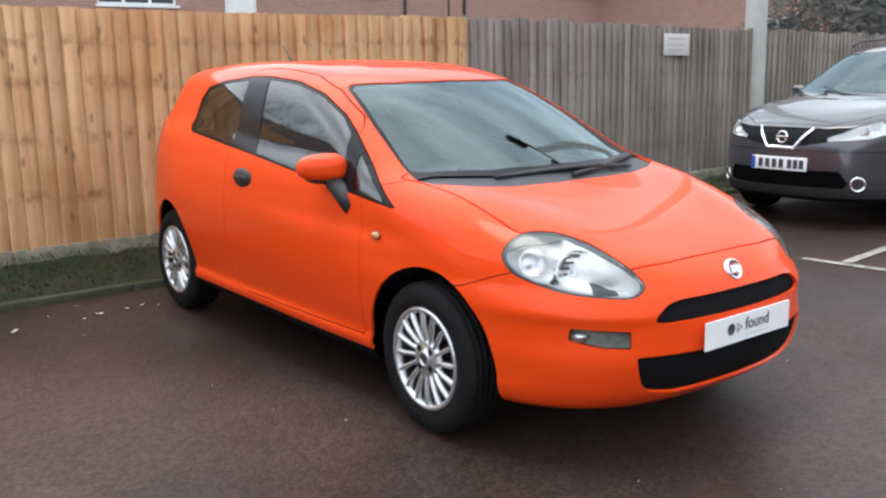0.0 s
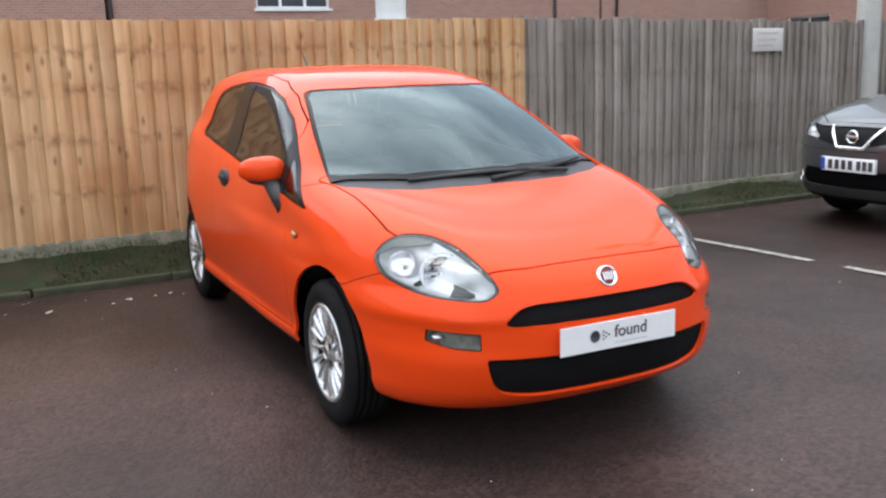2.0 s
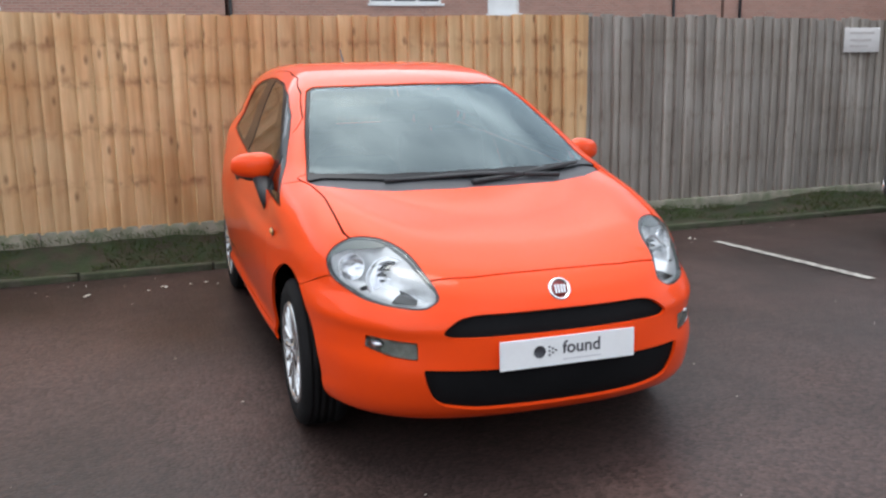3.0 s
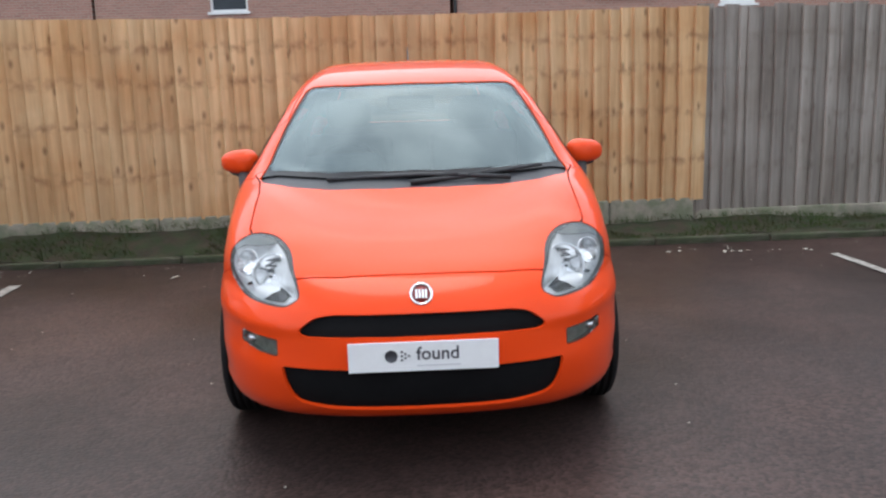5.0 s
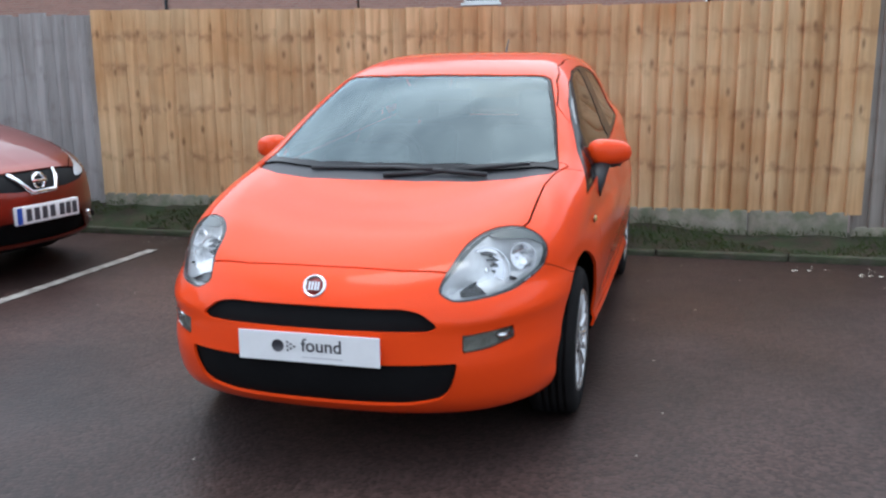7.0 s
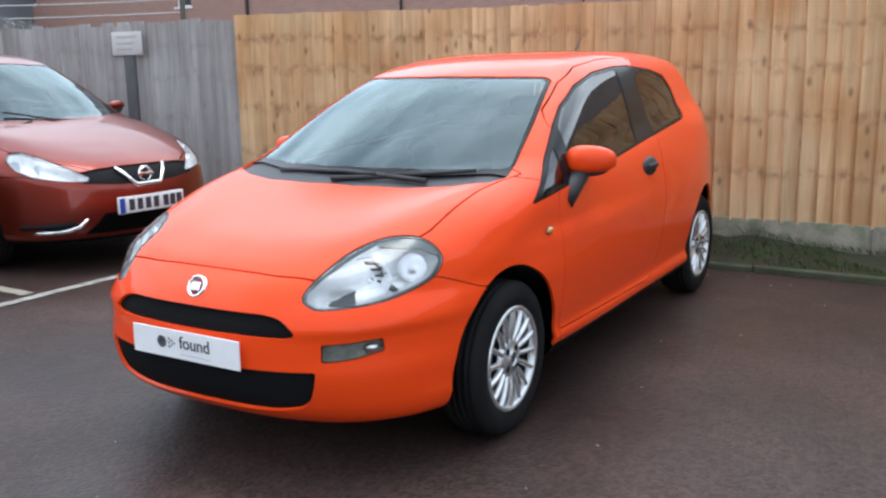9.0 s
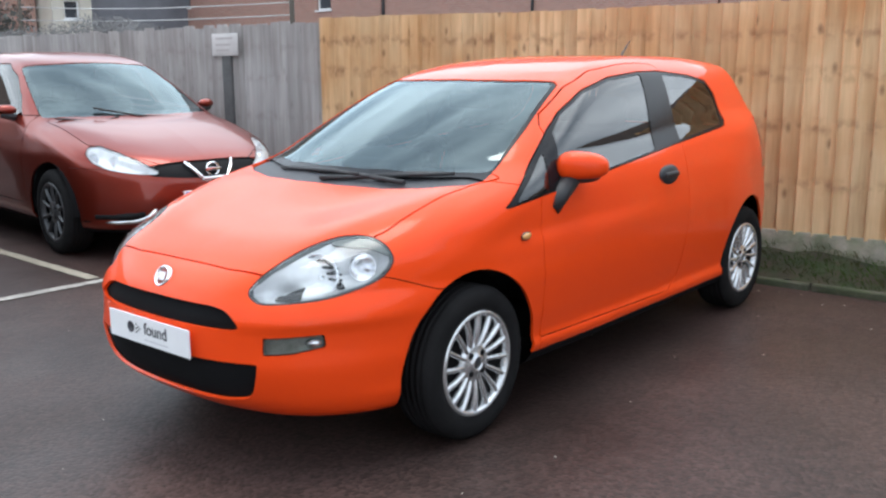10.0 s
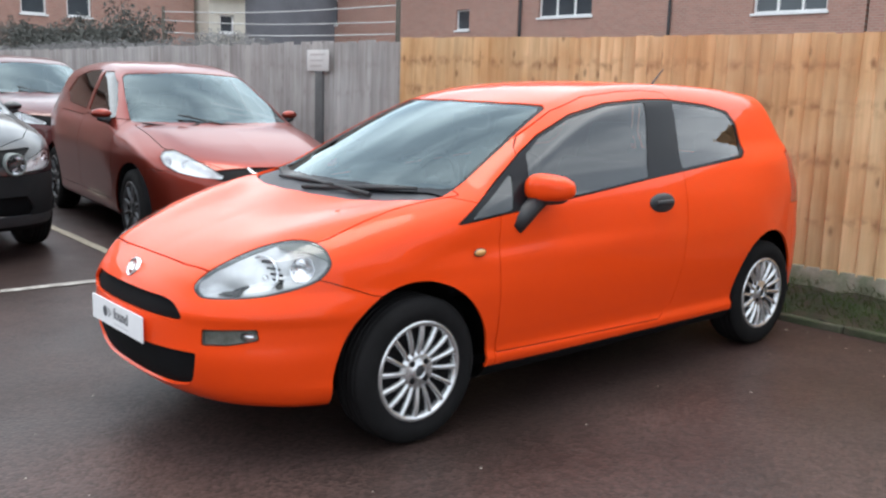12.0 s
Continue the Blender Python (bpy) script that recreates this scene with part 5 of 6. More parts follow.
    tail_lamp = sh.take(both(outline([(0.54, 0.78), (0.80, 0.80), (0.78, 1.02), (0.66, 1.10), (0.55, 1.05)], (0, 2)), after(1, 2.8)), 0.002)
    tailgate = sh.take(both(outline([(-0.2, 0.56), (0.50, 0.58), (0.54, 0.78), (0.54, 1.12), (0.47, 1.35), (-0.2, 1.38)], (0, 2)), after(1, 2.84)), 0.0025)
    rear_bumper = sh.take(both(outline([(2.84, 0.1), (3.4, 0.1), (3.4, 0.75), (2.95, 0.75), (2.84, 0.66)], (1, 2)), back), 0.002)
    shell = sh.faces

    part("body_shell", panel_mesh("body_shell", sh, shell, whole), ORANGE, car, "glossy orange painted roof, sills and rear sides")
    part("bonnet", panel_mesh("bonnet", sh, bonnet, whole), ORANGE, car, "glossy orange bonnet")
    part("front_bumper", panel_mesh("front_bumper", sh, bumper, whole), ORANGE, car, "orange moulded front bumper")
    sided("front_wing", wing, ORANGE)
    doors = sided("door", door, ORANGE, "orange door with black handle")
    part("tailgate", panel_mesh("tailgate", sh, tailgate, whole), ORANGE, car)
    part("rear_bumper", panel_mesh("rear_bumper", sh, rear_bumper, whole), ORANGE, car)
    sided("tail_lamp", tail_lamp, RED_LENS)
    part("rear_window", panel_mesh("rear_window", sh, rear_glass, whole, lip=0.004), SIDE_GLASS, car)
    screen = part("windscreen", panel_mesh("windscreen", sh, clear, whole, lip=0, sink=0.004), SCREEN_GLASS, car, "tinted windscreen reflecting grey cloud")
    part("windscreen_border", panel_mesh("windscreen_border", sh, border, whole, lip=0.006, sink=0.004), BLACK_GLOSS, screen)
    part("cowl", panel_mesh("cowl", sh, cowl, whole, lip=0.01, sink=0.014), GREY_PLASTIC, car, "dark grey plastic scuttle panel")
    sided("window_trim", trim, BLACK_GLOSS, "black window surround", sink=0.003)
    for nm, fs in (("quarter_light", quarter), ("door_window", door_pane), ("rear_side_window", rear_pane)):
        sided(nm, fs, SIDE_GLASS, lip=0.003, sink=0.006)

    # lining behind the joints
    solid_faces = shell + bonnet + bumper + door + wing + tailgate + rear_bumper + trim + border + cowl + upper + lower
    part("lining", panel_mesh("lining", sh, solid_faces, whole, lip=0, sink=0.016), DARK_VOID, car)
    for s in whole:
        for y in (-0.018, 2.51):
            part("arch_liner", arch_liner_bm(s, y, 0.30, 0.366), DARK_VOID, car)

    # grilles: a dark recess with bars
    for nm, fs, z0, z1, n, half in (("grille", upper, 0.546, 0.610, 4, 0.36), ("lower_intake", lower, 0.285, 0.43, 7, 0.42)):
        g = part(nm, panel_mesh(nm, sh, fs, whole, lip=0, sink=0.035), DARK_VOID, car, "black slatted grille")
        for k in range(n):
            z = z0 + (z1 - z0) * (k + 0.5) / n
            w = half - (0.07 * abs(k - (n - 1) / 2) / n if nm == "grille" else 0.14 * (1 - k / n))
            pts = []
            for i in range(21):
                x = w * (2 * i / 20 - 1)
                pts.append((x, float(ORANGE_FORM["nose"](abs(x)) + ORANGE_FORM["nose_z"](z)) + 0.030, z))
            part("grille_bar", tube_bm(pts, 0.004, 6), DARK_VOID, g)

    # headlamps
    for s, _ in LR:
        lamp = part("headlamp", panel_mesh("headlamp", sh, lens, (s,), lip=0.006), LENS_GLASS, car, "clear lens headlamp with chrome reflectors")
        part("lamp_housing", panel_mesh("lamp_housing", sh, lens, (s,), lip=0, sink=lambda v: np.clip(0.006 - 2.3 * outline(HL, bowed)(v), 0.006, 0.10)), LAMP_BRIGHT, lamp)
        part("lamp_seal", panel_mesh("lamp_seal", sh, seal, (s,), lip=0, sink=0.003), LAMP_DARK, lamp, "dark grey rubber seal")
        part("lamp_brow", panel_mesh("lamp_brow", sh, brow, (s,), lip=0.004, sink=0.007), LAMP_GREY, lamp, "smoky grey upper lamp panel")
        lamp_inside(lamp, (s * 0.545, -0.605, 0.708), (s * 0.30, -0.90, 0.25), 0.076, field)
        lamp_inside(lamp, (s * 0.655, -0.475, 0.735), (s * 0.50, -0.80, 0.25), 0.046, field)
        for fs in shades:
            part("lamp_shade", panel_mesh("lamp_shade", sh, fs, (s,), lip=0, sink=lambda v: np.clip(-0.001 - 2.3 * outline(HL, bowed)(v), 0.006, 0.093)), LAMP_DARK, lamp, "dark inner lamp panel")
        part("lamp_bezel", rim_bm(sh, lens, s, 0.007, 0.003), LAMP_GREY, lamp, "grey lamp bezel")
        fl = part("fog_lamp", panel_mesh("fog_lamp", sh, fog, (s,), lip=0.004), LENS_GLASS, car, "small clear front side lamp")
        part("lamp_housing", panel_mesh("lamp_housing", sh, fog, (s,), lip=-0.017, sink=0.02), FOG_PALE, fl)
        part("reflector", moved(ball_bm(0.035, 0.02, 0.018, 16, 10), pose(s * 0.60, -0.645, 0.497, 0, 0, s * 45)), REFLECTOR, fl)

    # show plate, with its mark and word
    plate = part("show_plate", moved(plate_bm([(-0.249, -0.050), (0.249, -0.050), (0.249, 0.050), (-0.249, 0.050)], 0.006, 0.001), pose(0, -0.893, 0.479)), WHITE_PLATE, car, "white plate with a dark printed mark and word")
    part("brace", box_bm(-0.20, 0.20, -0.890, -0.84, 0.44, 0.515), BLACK_PLASTIC, plate)
    part("printed_mark", moved(lathe_bm([(0.0, 0.0), (0.021, 0.0), (0.0215, 0.001)], 24), pose(-0.107, -0.8935, 0.482, 0, 0, -90)), PLATE_INK, plate)
    for i, (dx, dz) in enumerate(((-0.072, 0.014), (-0.072, 0.0), (-0.072, -0.014), (-0.060, 0.007), (-0.060, -0.007), (-0.048, 0.0))):
        part("printed_dot", moved(lathe_bm([(0.0, 0.0), (0.004, 0.0), (0.0042, 0.001)], 10), pose(dx, -0.8935, 0.482 + dz, 0, 0, -90)), PLATE_INK, plate)
    part("printed_word", words_mesh("printed_word", "found", 0.062, 0.0006, pose(0.048, -0.8937, 0.487)), PLATE_INK, plate, "dark grey printed word")
    part("printed_line", box_bm(-0.022, 0.122, -0.8938, -0.8925, 0.445, 0.450), PALE_INK, plate, "faint line of small print")

    # round badge
    m = pose(0, -0.815, 0.670, 0, 0, 0) @ Matrix.Rotation(radians(-28), 4, "X") @ Matrix.Rotation(radians(-90), 4, "Z")
    badge = part("badge", moved(lathe_bm([(0.0, 0.004), (0.031, 0.004), (0.033, 0.010), (0.039, 0.009), (0.041, -0.004)], 40), m), CHROME, car, "round chrome badge with a dark red centre")
    part("badge_face", moved(lathe_bm([(0.0, 0.006), (0.028, 0.006), (0.029, 0.004)], 40), m), material("badge_dark_red", (0.20, 0.03, 0.03), 0.3, metal=0.4, vary=0.1), badge)
    for x in (-0.016, -0.0055, 0.0055, 0.016):
        part("badge_bar", moved(box_bm(0.006, 0.0085, x - 0.0033, x + 0.0033, -0.015, 0.015), m), CHROME, badge)

    # wheels
    for s, _ in LR:
        for y in (0.0, 2.51):
            make_wheel(car, pose(s * 0.705, y, 0.298) @ Matrix.Diagonal((s, 1, 1, 1)), 0.298, 0.185, 0.205)

    # mirrors, handles, repeaters
    for (s, _), dr in zip(LR, doors):
        head = ball_bm(0.122, 0.080, 0.073, 28, 18)
        for w in head.verts:
            q = Vector((w.co.x / 0.122, w.co.y / 0.080, w.co.z / 0.073))
            w.co *= min(1.16, 1 / max((abs(q.x) ** 2.7 + abs(q.y) ** 2.7 + abs(q.z) ** 2.7) ** (1 / 2.7), 1e-3)) * 0.89
            w.co.y = w.co.y * (0.45 if w.co.y > 0 else 1.0)
            w.co.z *= (1.0 if w.co.z > 0 else 0.8) * (1.0 - 0.18 * w.co.x / 0.13)
        at = pose(s * 0.826, 0.662, 0.986) @ Matrix.Diagonal((s, 1, 1, 1)) @ Matrix.Rotation(radians(38), 4, "Z")
        mirror = part("door_mirror", moved(head, at), ORANGE, car, "orange door mirror on a black stalk")
        part("mirror_base", moved(ball_bm(0.092, 0.052, 0.026, 20, 10), at @ Matrix.Translation((-0.015, 0.0, -0.040))), BLACK_PLASTIC, mirror)
        part("mirror_stalk", tube_bm([(s * 0.768, 0.505, 0.828), (s * 0.784, 0.550, 0.875), (s * 0.806, 0.63, 0.950)], [0.046, 0.042, 0.036], 12), BLACK_PLASTIC, mirror)
        part("mirror_glass", moved(plate_bm([(0.085 * math.cos(a * 0.3927), 0.046 * math.sin(a * 0.3927)) for a in range(16)], 0.004), at @ Matrix.Translation((0.004, 0.033, 0))), CHROME, mirror)
        bowl = moved(ball_bm(0.024, 0.100, 0.050, 24, 14), pose(s * 0.808, 1.482, 0.877, 0, 0, 0))
        hd = part("door_handle", bowl, BLACK_PLASTIC, dr, "black plastic door handle")
        part("handle_bar", moved(box_bm(-0.008, 0.012, -0.066, 0.066, -0.012, 0.014, 0.008, 2), pose(s * 0.826, 1.482, 0.881)), BLACK_PLASTIC, hd)
        rep = moved(ball_bm(0.009, 0.030, 0.014, 20, 10), pose(s * 0.811, 0.285, 0.748))
        lamp = part("side_repeater", rep, AMBER, car, "small amber side repeater")
        part("surround", moved(ball_bm(0.004, 0.035, 0.018, 20, 10), pose(s * 0.810, 0.285, 0.748)), LAMP_DARK, lamp)

    # wipers and aerial
    for pts in (((0.40, 0.030, 0.952), (0.18, 0.005, 0.970), (0.02, 0.004, 0.977), (-0.37, 0.062, 0.962)), ((-0.02, -0.030, 0.950), (0.22, 0.012, 0.964), (0.40, 0.078, 0.979), (0.55, 0.160, 0.986))):
        wp = part("wiper", tube_bm(pts, [0.011, 0.010, 0.009, 0.007], 8), BLACK_PLASTIC, car, "black wiper arm and blade")
        a, b = Vector(pts[1]), Vector(pts[3])
        part("wiper_blade", tube_bm([a + Vector((0, -0.008, 0.004)), (a + b) / 2 + Vector((0, -0.004, 0.010)), b], 0.008, 6), BLACK_PLASTIC, wp)
    part("aerial", tube_bm([(0.0, 2.40, 1.435), (0.0, 2.42, 1.455), (0.0, 2.52, 1.545)], [0.014, 0.007, 0.003], 8), BLACK_PLASTIC, car, "short black roof aerial")
    cabin_fittings(car, -0.34, 0.30, 0.93, 1.15)
    return car


make_orange_car()

# ---- other parked cars ----
def make_parked_car(name, label, spec, m, paint, wheel_r, base, lamp, grille, screen, openings, doors, lower, rails=False, round_lamp=None, badge_z=0.7, plate_z=0.5, v_mark=0.2, fog=None, spokes=10, black_front=None, covers=SILVER):
    """openings: side window outlines; doors: x-positions of upright joints; lower: front intake outline."""
    car = thing(name, label, "car", "other parked cars", m)
    field = solid(spec)
    y_rear = base
    v, faces, _ = grow(field, (1.05, -1.15, y_rear + 1.0, 0.08, 1.8), (-0.3, y_rear + 0.2, 0.65), 0.026)
    sh = Sheet(v, faces, field)
    whole = (1, -1)
    side = after(0, 0.4)
    for y in (0.0, base):
        sh.take(wheel_arch(y, wheel_r, wheel_r + 0.055, 0.52))
        for s in whole:
            part("arch_liner", arch_liner_bm(s, y, wheel_r, wheel_r + 0.058, 0.45, 0.84), DARK_VOID, car)
    part("underbody", panel_mesh("underbody", sh, sh.take(before(2, spec["floor"] + 0.05)), whole, lip=0), DARK_VOID, car)
    cladding = sh.take(before(2, spec["floor"] + 0.13)) if rails else []
    lens = sh.take(both(outline(lamp, bowed), before(1, -0.15), after(0, 0.25)), 0.003)
    up = sh.take(both(outline(grille, (0, 2)), before(1, -0.45)))
    low = sh.take(both(outline(lower, (0, 2)), before(1, -0.45)))
    pane = sh.take(both(outline(screen, (0, 1)), after(2, 0.9)), 0.002)
    panes = []
    for poly in openings:
        panes.append(sh.take(both(outline(poly, (1, 2)), side), 0.002))
    bonnet = sh.take(both(outline([(-0.2, -0.80), (0.35, -0.78), (0.56, -0.60), (0.68, -0.30), (0.70, 0.35), (-0.2, 0.5)], (0, 1)), after(2, badge_z + 0.04), before(1, 0.5)), 0.003)
    door_parts = []
    for a, b in zip(doors, doors[1:]):
        door_parts.append(sh.take(both(outline([(a, spec["floor"] + 0.16), (b, spec["floor"] + 0.16), (b + 0.03, 0.95), (b + 0.03, 1.02), (a + 0.02, 1.0), (a, 0.9)], (1, 2)), side), 0.003))
    bumper = sh.take(both(before(1, -0.28), before(2, 0.66)), 0.002)
    shell = sh.faces
    part("body_shell", panel_mesh("body_shell", sh, shell, whole), paint, car)
    part("bonnet", panel_mesh("bonnet", sh, bonnet, whole), paint, car)
    part("front_bumper", panel_mesh("front_bumper", sh, bumper, whole), black_front or paint, car)
    if cladding:
        part("sill_cladding", panel_mesh("sill_cladding", sh, cladding, whole), BLACK_PLASTIC, car, "black plastic sill cladding")
    for fs in door_parts:
        for s in whole:
            part("door", panel_mesh("door", sh, fs, (s,)), paint, car)
    part("windscreen", panel_mesh("windscreen", sh, pane, whole, lip=0.004, sink=0.004), SCREEN_GLASS, car, "windscreen reflecting pale sky")
    for fs in panes:
        for s in whole:
            part("side_window", panel_mesh("side_window", sh, fs, (s,), lip=0.006, sink=0.006), SIDE_GLASS, car)
    part("lining", panel_mesh("lining", sh, shell + bonnet + bumper + up + low + [f for d in door_parts for f in d], whole, lip=0, sink=0.02), DARK_VOID, car)
    part("grille", panel_mesh("grille", sh, up, whole, lip=0, sink=0.012), DARK_PLASTIC, car, "black mesh grille")
    part("lower_intake", panel_mesh("lower_intake", sh, low, whole, lip=0, sink=0.02), DARK_PLASTIC, car)
    for s in whole:
        lp = part("headlamp", panel_mesh("headlamp", sh, lens, (s,), lip=0.006), LENS_GLASS, car, "clear lens headlamp")
        part("lamp_housing", panel_mesh("lamp_housing", sh, lens, (s,), lip=0, sink=lambda v: np.clip(0.006 - 2.5 * outline(lamp, bowed)(v), 0.006, 0.07)), LAMP_BRIGHT, lp)
        zc = sum(p[1] for p in lamp) / len(lamp)
        lamp_inside(lp, (s * 0.60, float(spec["nose"](0.60)) + 0.10, zc), (s * 0.3, -0.92, 0.1), 0.042, field)
        lamp_inside(lp, (s * 0.72, float(spec["nose"](0.72)) + 0.08, zc + 0.02), (s * 0.5, -0.85, 0.1), 0.036, field)
        for y in (0.0, base):
            make_wheel(car, pose(s * 0.745, y, wheel_r) @ Matrix.Diagonal((s, 1, 1, 1)), wheel_r, 0.21, wheel_r * 0.70, spokes, covers, 0.0)
        ymir = 0.72
        zb = 1.04 if spec["floor"] < 0.21 else 1.12
        head = ball_bm(0.085, 0.050, 0.042, 20, 14)
        mr = part("door_mirror", moved(head, pose(s * 0.868, ymir, zb) @ Matrix.Diagonal((s, 1, 1, 1)) @ Matrix.Rotation(radians(15), 4, "Z")), paint, car)
        part("mirror_stalk", tube_bm([(s * 0.80, ymir - 0.03, zb - 0.06), (s * 0.90, ymir, zb - 0.03)], 0.028, 8), BLACK_PLASTIC, mr)

    # chrome V round the badge, and the badge as a plain ring
    def nose_y(x, z):
        p = np.array([[x, -1.3, z]])
        lo, hi = -1.3, 0.0
        for _ in range(24):
            mid = (lo + hi) / 2
            p[0, 1] = mid
            lo, hi = (mid, hi) if field(p)[0] > 0 else (lo, mid)
        return lo

    ztop, zbot = max(p[1] for p in grille) - 0.012, min(p[1] for p in grille) - 0.010
    pts = []
    for x, z in ((-v_mark, ztop), (-v_mark * 0.8, ztop * 0.6 + zbot * 0.4), (-v_mark * 0.5, zbot), (v_mark * 0.5, zbot), (v_mark * 0.8, ztop * 0.6 + zbot * 0.4), (v_mark, ztop)):
        pts.append((x, nose_y(x, z) - 0.006, z))
    part("chrome_strip", tube_bm(pts, 0.015, 8), CHROME, car, "chrome V-shaped grille strip")
    by = nose_y(0, badge_z) - 0.004
    turn = pose(0, by, badge_z, 0, 0, -90)
    bd = part("badge", moved(lathe_bm([(0.040, 0.0), (0.043, 0.008), (0.052, 0.008), (0.055, 0.0), (0.055, -0.02), (0.040, -0.02)], 32), turn), CHROME, car, "round chrome badge ring")
    part("badge_bar", box_bm(-0.058, 0.058, by - 0.010, by + 0.01, badge_z - 0.012, badge_z + 0.012, 0.003), CHROME, bd)
    py = min(nose_y(0, plate_z - 0.05), nose_y(0, plate_z + 0.05), nose_y(0.2, plate_z)) - 0.012
    plate = part("number_plate", box_bm(-0.26, 0.26, py, py + 0.03, plate_z - 0.056, plate_z + 0.056, 0.003), WHITE_PLATE, car, "white number plate with plain dark bars")
    part("plate_band", box_bm(-0.258, -0.218, py - 0.0015, py + 0.001, plate_z - 0.052, plate_z + 0.052), BLUE_INK, plate)
    for k, x in enumerate((-0.165, -0.10, -0.035, 0.03, 0.11, 0.165, 0.22)):
        part("plate_bar", box_bm(x - 0.021, x + 0.021, py - 0.0015, py + 0.001, plate_z - 0.038, plate_z + 0.038), PLATE_INK, plate)
    for s in whole:
        if fog == "strip":
            pts = [(s * x, nose_y(x, z) - 0.004, z) for x, z in ((0.44, 0.375), (0.48, 0.325), (0.54, 0.298), (0.64, 0.288), (0.78, 0.286))]
            part("fog_recess", tube_bm([(s * x, nose_y(x, z) + 0.004, z) for x, z in ((0.50, 0.345), (0.60, 0.330), (0.74, 0.325))], [0.020, 0.028, 0.018], 10), DARK_PLASTIC, car, "dark fog lamp recess")
            part("fog_trim", tube_bm(pts, [0.010, 0.018, 0.020, 0.016, 0.007], 8), CHROME, car, "silver fog lamp trim")
        elif fog == "ring":
            yy = nose_y(0.62, 0.395)
            part("fog_trim", moved(lathe_bm([(0.045, 0.0), (0.05, 0.012), (0.062, 0.012), (0.066, -0.01), (0.045, -0.01)], 24), pose(s * 0.62, yy, 0.395, 0, 0, -90 + s * 38)), CHROME, car, "chrome fog lamp ring")
        if round_lamp:
            x, z, r = round_lamp
            at = pose(s * x, nose_y(x, z) - 0.012, z, 0, 0, -90 + s * 12)
            rl = part("round_headlamp", moved(lathe_bm([(r * 0.82, 0.012), (r * 0.92, 0.020), (r, 0.010), (r, -0.08)], 32), at), LAMP_GREY, car, "round headlamp with a grey ring")
            part("reflector", moved(lathe_bm([(0.0, -0.05), (r * 0.5, -0.035), (r * 0.82, 0.006)], 32), at), REFLECTOR, rl)
            part("lens", moved(lathe_bm([(0.0, 0.026), (r * 0.5, 0.021), (r * 0.83, 0.012)], 32), at), LENS_GLASS, rl)
    for k in range(2):
        pts = [((0.30 - 0.52 * k), 0.13 + 0.02 * k, 0), ((-0.05 - 0.30 * k), 0.13, 0), ((-0.35 - 0.3 * k), 0.30, 0)]
        pts = [(x, y, float(spec["roof"](y - spec["screen_bow"] * x * x)) + 0.018) for x, y, _ in pts]
        part("wiper", tube_bm(pts, 0.008, 6), BLACK_PLASTIC, car)
    if rails:
        for s in whole:
            pts = [(s * 0.60, y, float(spec["roof"](y)) + dz) for y, dz in ((1.25, 0.0), (1.35, 0.04), (1.9, 0.045), (2.5, 0.04), (2.65, -0.02))]
            part("roof_rail", tube_bm(pts, 0.014, 8), DARK_ALLOY, car, "dark grey roof rail")
    cabin_fittings(car, -0.36, 0.42, 1.0 if not rails else 1.08, 1.30)
    return car


